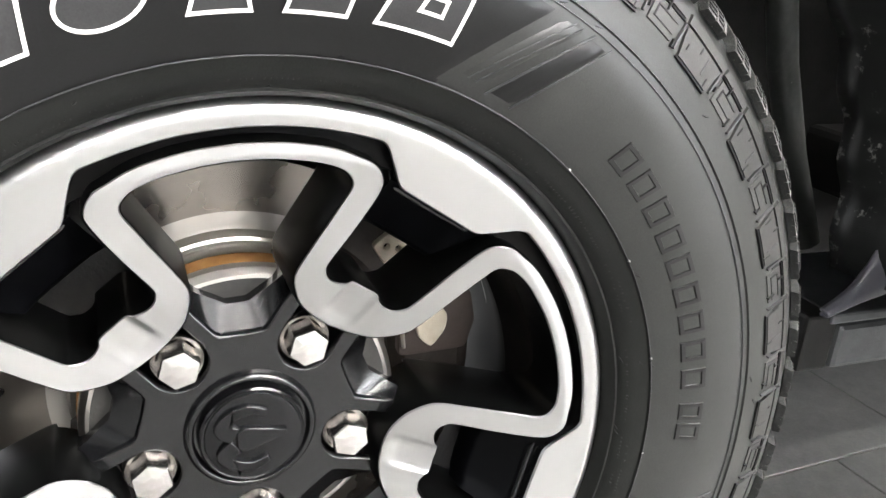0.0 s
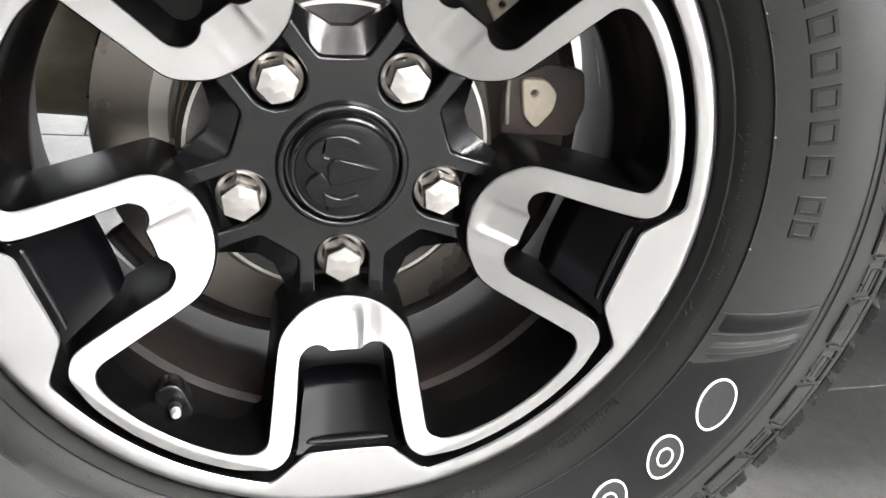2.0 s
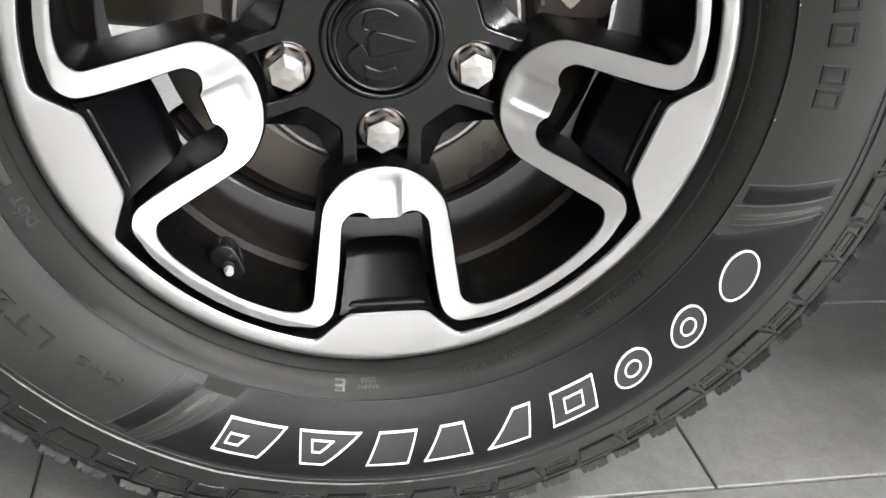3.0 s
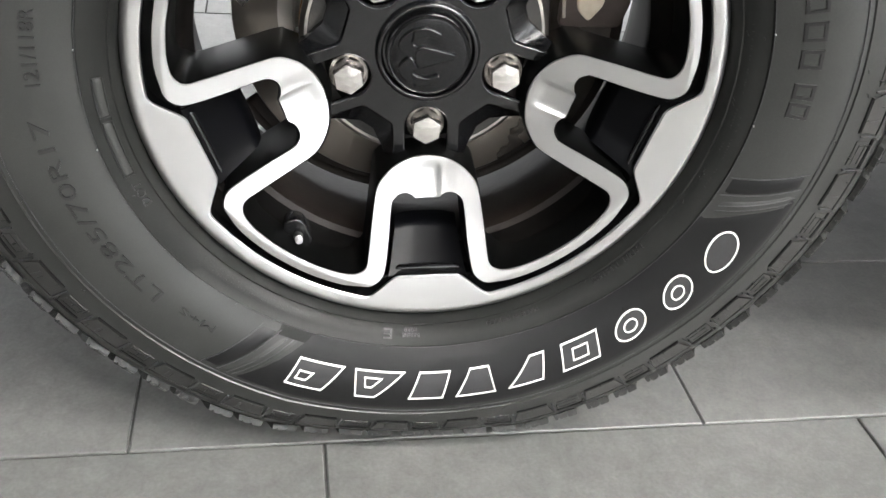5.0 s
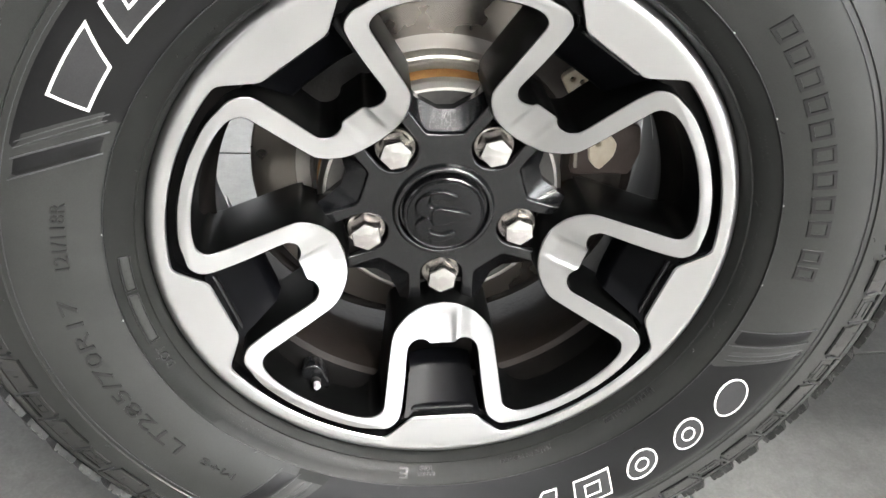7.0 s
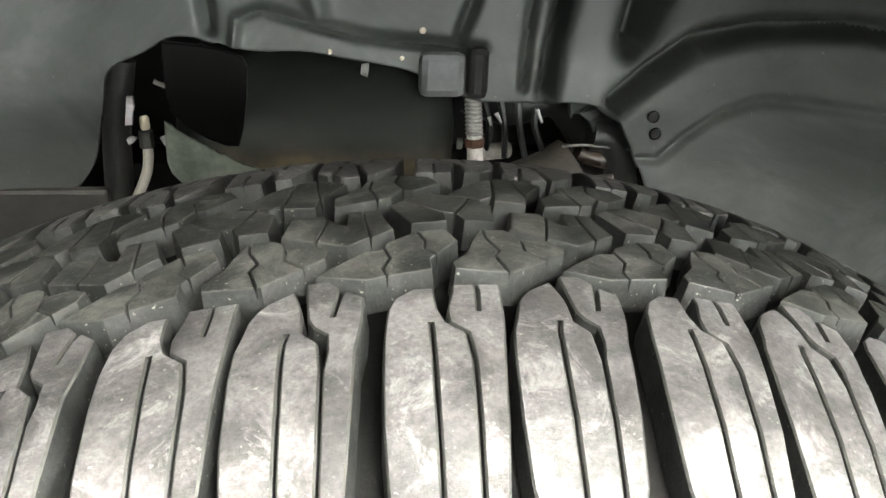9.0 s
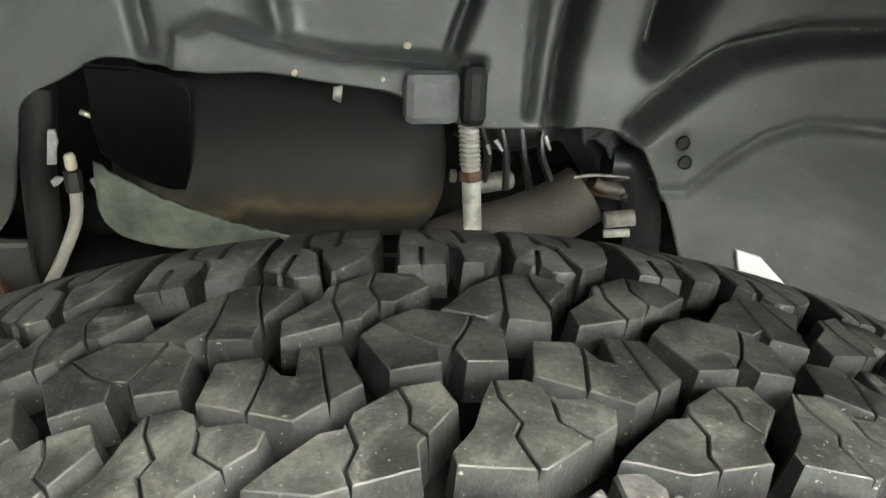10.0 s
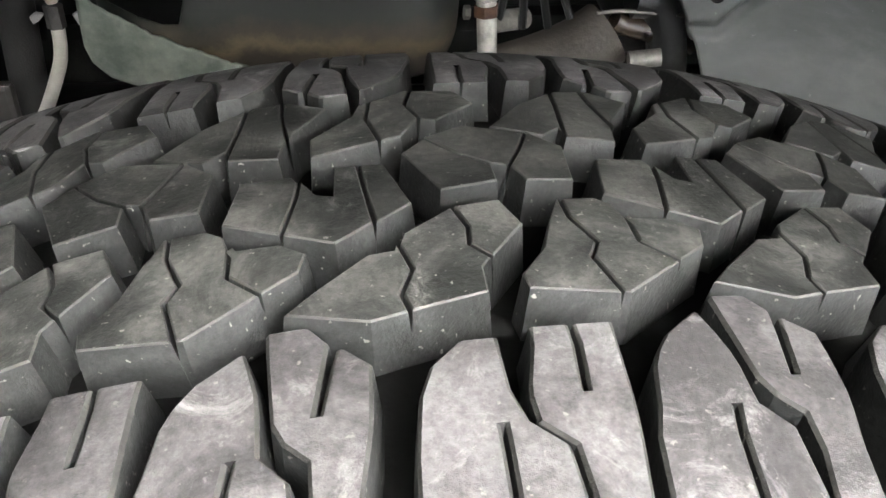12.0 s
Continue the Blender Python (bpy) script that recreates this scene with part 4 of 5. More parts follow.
def band(front):
    verts, faces = [], []
    for k, ox, oy, ix, iy in loop:
        o, i = Vector((ox, oy)), Vector((ix, iy))
        d = (i - o).normalized()
        if front:
            w = (i - o).length
            row = [(o, 0.0012)] + [(o + d * (0.0007 + (w - 0.0014) * q / 8), 0.0) for q in range(9)] + [(i, 0.0012)]
        else:
            row = [(o - d * 0.0006, 0.0010), (o - d * 0.0012, 0.004), (o - d * 0.002, 0.062), (o - d * 0.0, 0.067), (i, 0.067), (i + d * 0.002, 0.062), (i + d * 0.0012, 0.004), (i + d * 0.0006, 0.0010)]
        for p, dy in row:
            y = knuckle(p.x, p.y, face_y(p.length)) + dy
            if not front and dy > 0.01:
                y = min(y, 0.008) if p.length > 0.12 else min(y, -0.012)
            verts.append(at_lug(k, p.x, p.y, y))
        n = len(row)
    m = len(loop)
    for a in range(m):
        b = (a + 1) % m
        for q in range(n - 1):
            q2 = (q + 1) % n
            faces.append((a * n + q, a * n + q2, b * n + q2, b * n + q))
    return auto_smooth(mesh_of("band", verts, faces), 28)


part("spoke_face", band(True), MACHINED, rim, "machined silver spoke faces in one looping band")
part("spokes", band(False), DEEP, rim, "satin black spoke sides")


# shallow pocket between the two legs of each loop
def pocket(k):
    rows = [(0.1960, 0.0300, -0.0905), (0.1925, 0.0285, -0.0850), (0.1660, 0.0240, -0.0610), (0.1620, 0.0235, -0.0560), (0.1600, 0.0235, -0.0400)]
    verts, faces = [], []
    for rad, half, y in rows:
        for q in range(7):
            t = -1 + q / 3
            verts.append(at_lug(k, rad, t * half * 1.22, y - (0.006 if abs(t) > 0.99 else 0.0015 if abs(t) > 0.6 else 0.0)))
    for i in range(len(rows) - 1):
        for q in range(6):
            faces.append((i * 7 + q, i * 7 + q + 1, i * 7 + q + 8, i * 7 + q + 7))
    return auto_smooth(mesh_of("pocket", verts, faces), 35)


for k in range(5):
    part("spoke_pocket", pocket(k), POCKET, rim, "black pocket between the spoke legs")


# hub plate with five slots for the nuts
def hub_outline(halfpts):
    """Closed outline round the hub from half an arm: outward and sideways of each nut."""
    pts = []
    for k in range(5):
        for s, seq in ((-1, halfpts[:0:-1]), (1, halfpts[:-1])):
            pts += [at_lug(k, rad, tan * s, 0)[::2] for rad, tan in seq]
    return pts


PLATEAU = [(0.103, 0.0), (0.103, 0.0300), (0.0890, 0.0298), (0.0790, 0.0297), (0.0720, 0.0297), (0.0685, 0.0300), (0.0660, 0.0310), (0.0577, 0.0419)]
FOOTLINE = [(0.1075, 0.0), (0.1075, 0.0345), (0.1010, 0.0365), (0.0945, 0.0385), (0.0885, 0.0410), (0.0830, 0.0435), (0.0757, 0.0464), (0.0716, 0.0520)]


def slot(k, half=0.0188, end=0.0985, n=14):
    pts = [(end, -half)] + [(0.06985 - half * math.sin(t * math.pi / n), -half * math.cos(t * math.pi / n)) for t in range(n + 1)] + [(end, half)]
    return [tuple(at_lug(k, a, b, 0)[::2]) for a, b in pts]


hubme = stand(plate([ccw(hub_outline(PLATEAU))] + [ccw(slot(k))[::-1] for k in range(5)], 0.004, 0.0016), -0.0455)
hv, hf = [], []
edge = [(a, b) for a, b in PLATEAU]
wide = [(a + (0.0008 if a > 0.1 else 0.0006), b + 0.0008 if b else 0) for a, b in PLATEAU]
rings = [(hub_outline(edge), -0.0436), (hub_outline(wide), -0.0424), (hub_outline(FOOTLINE), -0.0345), (hub_outline(FOOTLINE), 0.0080)]
hn = len(rings[0][0])
for ring_pts, y in rings:
    hv += [(x, y, z) for x, z in ring_pts]
for q in range(3):
    for j in range(hn):
        hf.append((q * hn + j, q * hn + (j + 1) % hn, (q + 1) * hn + (j + 1) % hn, (q + 1) * hn + j))
bm = joined([hubme, auto_smooth(mesh_of("skirt", hv, hf), 20)])
part("hub", bm, GLOSS, rim, "satin black hub star with sloped flanks")
part("hub_floor", lathe([(0.0001, -0.0265), (0.0885, -0.0265), (0.0885, 0.004)], 64), DEEP, rim)
part("hub_ring", lathe([(0.0300, -0.0440), (0.0372, -0.0440), (0.0378, -0.0490), (0.0386, -0.0505), (0.0398, -0.0512), (0.0412, -0.0510), (0.0424, -0.0500), (0.0434, -0.0482), (0.0442, -0.0450)], 96), GLOSS, rim)

cap = part("centre_cap", lathe([(0.0001, -0.0560), (0.0150, -0.0559), (0.0280, -0.0553), (0.0315, -0.0546), (0.0320, -0.0538), (0.0330, -0.0538), (0.0340, -0.0545), (0.0352, -0.0535), (0.0358, -0.0440)], 96),
           SHINE, wheel, "gloss black centre cap with a plain embossed badge")


def badge():
    """A plain embossed badge: a wedge between two bent bars."""
    pieces = []
    wedge = [(-0.011, -0.0065), (-0.005, -0.0095), (0.006, -0.006), (0.021, -0.0025), (0.022, 0.0025), (0.006, 0.0065), (-0.005, 0.0095), (-0.011, 0.0065)]
    pieces.append(plate([ccw(wedge)], 0.0022, 0.0012))
    for s in (-1, 1):
        path = smooth_path([(-0.012, 0.004 * s, 0), (-0.020, 0.010 * s, 0), (-0.014, 0.0185 * s, 0), (-0.002, 0.0215 * s, 0), (0.009, 0.0175 * s, 0)], 5)
        lo, hi = [], []
        for i, p in enumerate(path):
            d = (path[min(i + 1, len(path) - 1)] - path[max(i - 1, 0)]).normalized()
            w = 0.0064 * (1 - 0.6 * i / (len(path) - 1))
            lo.append((p.x - d.y * w, p.y + d.x * w))
            hi.append((p.x + d.y * w, p.y - d.x * w))
        pieces.append(plate([ccw(lo + hi[::-1])], 0.0020, 0.0012))
    return stand_bm(joined(pieces), -0.0588)


def stand_bm(b, y):
    for v in b.verts:
        v.co = (v.co.x, y - v.co.z, v.co.y)
    return b


part("badge", badge(), SHINE, cap, "plain raised badge", pose(0, 0, 0, 0, -4, 0))


def hex_ring(r, y, turn):
    return [(r * math.cos(turn + k * math.pi / 3), y, r * math.sin(turn + k * math.pi / 3)) for k in range(6)]


def nut_mesh(turn):
    """Tall hexagon with a small chamfer and an almost flat, faintly faceted top."""
    bm = bmesh.new()
    rows = [hex_ring(r, y, turn) for r, y in ((0.0141, -0.0235), (0.0137, -0.0522), (0.0130, -0.0533), (0.0050, -0.0543))]
    vs = [[bm.verts.new(p) for p in row] for row in rows]
    for a, b in zip(vs, vs[1:]):
        for i in range(6):
            bm.faces.new((a[i], a[(i + 1) % 6], b[(i + 1) % 6], b[i]))
    bm.faces.new(vs[-1])
    bmesh.ops.recalc_face_normals(bm, faces=bm.faces)
    return bm


for k in range(5):
    place = Matrix.Translation(at_lug(k, 0.06985, 0, 0))
    nut = part("lug_nut", nut_mesh(0.5 + 0.21 * k * k), CHROME, wheel, "bright nickel lug nut", place)
    part("flange", lathe([(0.0130, -0.0352), (0.0156, -0.0376), (0.0166, -0.0384), (0.0174, -0.0372), (0.0178, -0.0340), (0.0178, -0.0215)], 40), CHROME, nut)

valve = part("valve", tube([(-0.1055, -0.070, -0.1680), (-0.1032, -0.0845, -0.1664)], 0.0042, 16, radii=[0.0056, 0.0040]), BLACKPL, wheel, "rubber valve stem")
part("valve_cap", tube([(-0.1034, -0.083, -0.1665), (-0.1026, -0.0890, -0.1660), (-0.1023, -0.0905, -0.1658)], 0.0032, 12, radii=[0.0034, 0.0034, 0.0024]), DULLZINC, valve, "bright valve cap")
boss = plate([[(0.0105 * math.copysign(abs(math.cos(t)) ** 0.7, math.cos(t)), 0.0165 * math.copysign(abs(math.sin(t)) ** 0.7, math.sin(t))) for t in [k * math.pi / 18 for k in range(36)]]], 0.012, 0.002)
part("seat", stand(boss, -0.0790), GLOSS, valve, "raised black boss round the stem", Matrix.Translation((-0.1045, 0, -0.1660)) @ pose(0, 0, 0, 0, -24, 0))

# ---- the tyre ----
SIDE = [(0.2352, -0.0960), (0.2362, -0.1055), (0.2400, -0.1130), (0.2415, -0.1130), (0.2440, -0.1165), (0.2520, -0.1215), (0.2592, -0.1243), (0.2600, -0.1258), (0.2608, -0.1247), (0.2700, -0.1292),
        (0.2800, -0.1333), (0.2900, -0.1364), (0.3000, -0.1386), (0.3100, -0.1397), (0.3200, -0.1399), (0.3282, -0.1392), (0.3290, -0.1405), (0.3298, -0.1386), (0.3400, -0.1366), (0.3500, -0.1340),
        (0.3600, -0.1308), (0.3700, -0.1275), (0.3760, -0.1250), (0.3800, -0.1215), (0.3835, -0.1165), (0.3850, -0.1120)]
_sr, _sy = [p[0] for p in SIDE], [p[1] for p in SIDE]


def side_y(r):
    return float(np.interp(r, _sr, _sy))


def warp(p):
    """The tyre's sag where it stands on the floor."""
    x, y, z = p
    r = math.hypot(x, z)
    if r < 0.2352 or z > 0:
        return (x, y, z)
    c = -z / r
    rho = min(0.4152, (H - 0.0004) / max(c, 0.05))
    soft = max(0.0, min(1.0, (c - math.cos(radians(48))) / (1 - math.cos(radians(48)))))
    f = (r - 0.2352) / 0.18
    r2 = r - (0.4152 - rho) * f ** 3 - 0.0075 * soft * min(1.0, f / 0.12) * min(1.0, max(0.0, (1 - f) / 0.5))
    bulge = 1 + 0.075 * soft * math.sin(min(1.0, f) * math.pi)
    return (x * r2 / r, y * bulge, z * r2 / r)


def crown(y):
    return 0.415 - 0.85 * y * y - 3.2 * max(0.0, abs(y) - 0.055) ** 2


inner_half = [(r, -y) for r, y in SIDE[::-1]]
floor_line = [(crown(y) - 0.0105, y) for y in np.linspace(-0.106, 0.106, 25)]
tyre = part("tyre", lathe(SIDE + floor_line + inner_half, 256, warp=warp), SIDEWALL, wheel, "black all-terrain tyre, dusty on its worn tread")
tyre.data.materials.append(BEAD)
for face in tyre.data.polygons:
    if math.hypot(face.center.x, face.center.z) < 0.2602:
        face.material_index = 1


def on_side(a, r, out=0.0, bend=True):
    """A point of the outer sidewall at angle a (degrees clockwise from the top)."""
    t = radians(a)
    p = (r * math.sin(t), side_y(r) - out, r * math.cos(t))
    return warp(p) if bend else p


def patch(a0, a1, r0, r1, out, mat, name, label="", slant0=(0, 0), slant1=(0, 0), na=48, nr=12):
    """A raised skin on the sidewall between two angles and two radii; slants lean its ends."""
    verts, faces = [], []
    for i in range(na + 1):
        for j in range(nr + 1):
            u, v = i / na, j / nr
            lo = a0 + slant0[0] + (slant0[1] - slant0[0]) * v
            hi = a1 + slant1[0] + (slant1[1] - slant1[0]) * v
            edge = i in (0, na) or j in (0, nr)
            verts.append(on_side(lo + (hi - lo) * u, r0 + (r1 - r0) * v, -0.0006 if edge else out))
    m = nr + 1
    for i in range(na):
        for j in range(nr):
            faces.append((i * m + j, i * m + j + 1, (i + 1) * m + j + 1, (i + 1) * m + j))
    return part(name, auto_smooth(mesh_of(name, verts, faces), 60), mat, tyre, label)


LINE = 0.3240          # radius of the outer mould line
# two smooth black name panels, with a dark bar slanting past their ends
patch(-65.5, 18.4, 0.2600, LINE - 0.0008, 0.0007, BAND, "name_panel", "smooth black panel", (0, -8.6), (0, 8.6), 90, 14)
patch(113.2, 200.0, 0.2600, LINE - 0.0008, 0.0007, BAND, "name_panel", "smooth black panel", (0, -11.2), (0, 10.4), 90, 14)


def leaning(name, lo0, hi0, lo1, hi1, r0, r1, out, mat, label=""):
    return patch(lo0, hi0, r0, r1, out, mat, name, label, (0, lo1 - lo0), (0, hi1 - hi0), 5, 10)


# each bar is dark, with a fine raised line along both sides
for lo0, hi0, lo1, hi1, r0, r1 in ((24.6, 28.4, 31.2, 33.6, 0.2655, 0.3215), (103.6, 107.4, 98.6, 101.2, 0.2630, 0.3190),
                                   (206.4, 210.2, 212.8, 215.6, 0.2660, 0.3210), (-71.4, -67.6, -77.6, -74.6, 0.2650, 0.3190)):
    leaning("slanted_bar", lo0, hi0, lo1, hi1, r0, r1, 0.0009, BAND, "dark slanted bar")
    for e0, e1 in ((lo0, lo1), (hi0, hi1)):
        side = tube([on_side(e0 + (e1 - e0) * k / 12, r0 + (r1 - r0) * k / 12, 0.0006) for k in range(13)], 0.00055, 6)
        part("bar_edge", side, GLYPH, tyre, "fine raised line along the bar")
    # a low ridge with two fine lines runs between the bar and the name panel
    names_after = lo0 in (103.6, -71.4)
    near, far = ((hi0, hi1), 1) if names_after else ((lo0, lo1), -1)
    n0, f0 = sorted((near[0] + 0.9 * far, near[0] + 4.4 * far))
    n1, f1 = sorted((near[1] + 0.8 * far, near[1] + 3.6 * far))
    leaning("bar_ridge", n0, f0, n1, f1, r0 + 0.003, r1, 0.0010, SIDEWALL, "low ridge beside the bar")
    for k0, k1 in ((1.9, 1.6), (3.0, 2.5)):
        line = [on_side(near[0] + k0 * far + (near[1] + k1 * far - near[0] - k0 * far) * q / 12,
                        r0 + 0.004 + (r1 - r0 - 0.005) * q / 12, 0.0011) for q in range(13)]
        part("ridge_line", tube(line, 0.0004, 6), GLYPH, tyre)


def subdivide(poly, step):
    out = []
    for p, q in zip(poly, poly[1:] + poly[:1]):
        n = max(1, int(math.hypot(q[0] - p[0], q[1] - p[1]) / step))
        out += [(p[0] + (q[0] - p[0]) * i / n, p[1] + (q[1] - p[1]) * i / n) for i in range(n)]
    return out


def slab(x0, x1, lean, y0=0.0, y1=1.0):
    return [(x0, y0), (x1, y0), (x1 + lean * (y1 - y0), y1), (x0 + lean * (y1 - y0), y1)]


ARC = radians(1) * 0.294       # metres round the name's middle for one degree
NAME_R, NAME_H = 0.2808, 0.0272


def oval(a, wide, r=NAME_R + NAME_H / 2, high=NAME_H / 2, lean=1.1, n=32):
    """A leaning oval in degrees and metres."""
    return [(a + wide * math.cos(t) + lean * math.sin(t), r + high * math.sin(t)) for t in [k * 2 * math.pi / n for k in range(n)]]


def quad(i0, i1, o0, o1):
    """Four corners: the inner edge's two angles, then the outer edge's."""
    return [(i0, NAME_R), (i1, NAME_R), (o1, NAME_R + NAME_H), (o0, NAME_R + NAME_H)]


def shrunk(outline, k, da=0.0, dr=0.0):
    ca, cr = (sum(p[i] for p in outline) / len(outline) for i in (0, 1))
    return [(ca + da + (a - ca) * k, cr + dr + (r - cr) * k) for a, r in outline]


def name_shape(outlines, line):
    """A plain raised shape: white outlines round a grey face."""
    verts, faces = [], []
    fv, ff = [], []
    for n_o, o in enumerate(outlines):
        flat = ccw(subdivide([(a * ARC, r) for a, r in o], 0.003))
        inn = offset_poly(flat, line if n_o == 0 else -line)
        base, n = len(verts), len(flat)
        for p, q in zip(flat, inn):
            for pt, out in ((p, -0.0002), (p, 0.0015), (q, 0.0015), (q, 0.0004)):
                verts.append(on_side(pt[0] / ARC, pt[1], out))
        for i in range(n):
            j = (i + 1) % n
            for k in range(3):
                faces.append((base + i * 4 + k, base + j * 4 + k, base + j * 4 + k + 1, base + i * 4 + k + 1))
        if n_o == 0:                     # the face, in rings towards the middle
            c = Vector((sum(p[0] for p in flat) / n, sum(p[1] for p in flat) / n))
            for w in (1.0, 0.66, 0.33, 0.04):
                fv += [on_side((c.x + (q.x - c.x) * w) / ARC, c.y + (q.y - c.y) * w, 0.0010) for q in inn]
            for k in range(3):
                ff += [(k * n + i, k * n + (i + 1) % n, (k + 1) * n + (i + 1) % n, (k + 1) * n + i) for i in range(n)]
            ff.append(tuple(range(3 * n, 4 * n)))
    ob = part("name_shape", auto_smooth(mesh_of("name_shape", verts, faces), 50), WHITE, tyre, "white outlined raised shape")
    part("face", auto_smooth(mesh_of("face", fv, ff), 60), GLYPH2, ob, "grey rubber inside the outline")


for outer, inner in ((oval(116.2, 3.9), None), (oval(126.6, 3.2), (0.36, 0, 0)), (oval(136.8, 3.2), (0.36, 0, 0)), (quad(142.4, 149.9, 144.2, 151.4), (0.36, 0, 0)),
                     (quad(153.2, 156.2, 155.0, 161.6), None), (quad(164.2, 168.0, 163.8, 171.2), None), (quad(171.7, 177.8, 173.5, 179.8), None),
                     (quad(180.5, 190.3, 185.9, 189.4), (0.28, 0.4, -0.002)), (quad(192.2, 201.0, 195.4, 202.0), (0.24, 1.6, 0.002))):
    name_shape([outer] + ([shrunk(outer, *inner)] if inner else []), 0.0014)
for outer, inner in ((quad(-65.0, -57.6, -64.6, -53.6), None), (quad(-53.6, -44.6, -51.0, -44.2), (0.24, 0.6, 0.003)), (quad(-42.4, -32.6, -37.2, -33.6), (0.28, 0.3, -0.003)),
                     (quad(-31.2, -22.5, -28.6, -20.9), None), (oval(-15.4, 4.0, lean=0.6), None), (quad(-8.8, -2.6, -6.6, -3.6), None),
                     (quad(0.1, 6.5, 2.0, 7.5), None), (quad(9.1, 18.0, 10.8, 18.2), (0.22, 0.6, 0.002))):
    name_shape([outer] + ([shrunk(outer, *inner)] if inner else []), 0.0019)


def pressed_bar(a, width, r, height):
    """A hollow pressed bar: a frame a few millimetres wide."""
    arc = radians(width) * r
    flat = ccw(subdivide(slab(0.10 * arc, 0.86 * arc, 0, 0, height), 0.005))
    inn, lid, lid2 = offset_poly(flat, 0.0034), offset_poly(flat, 0.0005), offset_poly(flat, 0.0029)
    verts, n = [], len(flat)
    for ring_, out in ((flat, -0.0003), (lid, 0.0009), (lid2, 0.0009), (inn, -0.0003)):
        verts += [on_side(a + (p[0] / arc - 0.5) * width, r + p[1], out) for p in ring_]
    faces = [(k * n + i, k * n + (i + 1) % n, (k + 1) * n + (i + 1) % n, (k + 1) * n + i) for k in range(3) for i in range(n)]
    return part("pressed_bar", auto_smooth(mesh_of("bar", verts, faces), 40), MOULDED, tyre, "plain pressed bar")


for i in range(9):
    pressed_bar(44.6 + 4.46 * i, 4.2, 0.2788, 0.0168)
for a in (85.6, 88.9):
    pressed_bar(a, 3.6, 0.2788, 0.0168)


def lettering(text, a0, a1, r, height, name, out=0.0013, mat=None):
    """Raised words round the sidewall, tops outward, clockwise from a0 to a1."""
    cu = bpy.data.curves.new("words", "FONT")
    cu.body, cu.size, cu.extrude, cu.resolution_u = text, 1.0, 0.0, 2
    ob = bpy.data.objects.new("words", cu)
    scene.collection.objects.link(ob)
    me = bpy.data.meshes.new_from_object(ob.evaluated_get(bpy.context.evaluated_depsgraph_get()))
    bpy.data.objects.remove(ob)
    xs, ys_ = [v.co.x for v in me.vertices], [v.co.y for v in me.vertices]
    x0, x1, y0, y1 = min(xs), max(xs), min(ys_), max(ys_)
    bm = bmesh.new()
    bm.from_mesh(me)
    bmesh.ops.subdivide_edges(bm, edges=[e for e in bm.edges if e.calc_length() > 0.3], cuts=1)
    top = {v: v.co.copy() for v in bm.verts}
    ex = bmesh.ops.extrude_face_region(bm, geom=bm.faces[:])
    lifted = {v for v in ex["geom"] if isinstance(v, bmesh.types.BMVert)}
    for v in bm.verts:
        u, w = (v.co.x - x0) / (x1 - x0), (v.co.y - y0) / (y1 - y0)
        v.co = on_side(a0 + (a1 - a0) * u, r + height * w, out if v in lifted else -0.0003)
    bmesh.ops.recalc_face_normals(bm, faces=bm.faces)
    return part(name, bm, mat or GLYPH2, tyre, "small raised words")


lettering("LT285/70R17", -132.0, -96.8, 0.2858, 0.0118, "size_marking", mat=MOULDED)
lettering("121/118R", -91.6, -80.2, 0.2832, 0.0096, "load_marking", mat=MOULDED)
lettering("M+S", -142.8, -135.9, 0.2855, 0.0062, "season_marking", mat=MOULDED)
lettering("DOT", -117.2, -112.2, 0.2455, 0.0060, "approval_marking", mat=MOULDED)
lettering("MADE IN MEXICO", 151.2, 163.0, 0.2432, 0.0040, "origin_marking", mat=MOULDED)
lettering("RADIAL TUBELESS", 125.0, 138.0, 0.2422, 0.0036, "type_marking", mat=MOULDED)
lettering("LOAD", 178.4, 181.2, 0.2428, 0.0034, "load_words")
lettering("RANGE", 177.8, 181.6, 0.2476, 0.0034, "load_words")
lettering("E", 183.8, 185.6, 0.2438, 0.0098, "load_letter")
print_rng = random.Random(5)
for a0, n, r in ((24, 22, 0.2455), (46, 18, 0.2462), (60, 12, 0.2495), (74, 22, 0.2450), (92, 14, 0.2490), (204, 20, 0.2445), (206, 16, 0.2482), (-30, 14, 0.2450), (-6, 14, 0.2460), (-52, 10, 0.2455)):
    at, stop = a0, a0 + 1.15 * n
    while at < stop:
        w = print_rng.uniform(0.22, 0.5)
        if print_rng.random() < 0.84:
            patch(at, at + w, r + print_rng.choice((0, 0, 0.0008)), r + 0.0026, 0.0006, MOULDED, "small_print", "", na=2, nr=2)
        at += w + print_rng.choice((0.22, 0.28, 0.3, 1.0))
# pressed code plates beside the approval mark, and two fine mould lines
for a0, a1 in ((-110.6, -99.6), (-98.8, -91.4)):
    patch(a0, a1, 0.2452, 0.2520, 0.0008, SIDEWALL, "code_plate", "small pressed plate with an unreadable code", na=14, nr=4)
    rim_line = [on_side(a0 + (a1 - a0) * k / 12, r, 0.0008) for r, ks in ((0.2450, range(13)), (0.2522, range(12, -1, -1))) for k in ks]
    part("plate_edge", tube(rim_line + rim_line[:1], 0.0004, 6, False), MOULDED, tyre)
    for i in range(4):
        b0 = a0 + (a1 - a0) * (0.15 + 0.19 * i)
        patch(b0, b0 + 0.9, 0.2470, 0.2504, 0.0013, MOULDED, "small_print", "", na=2, nr=2)
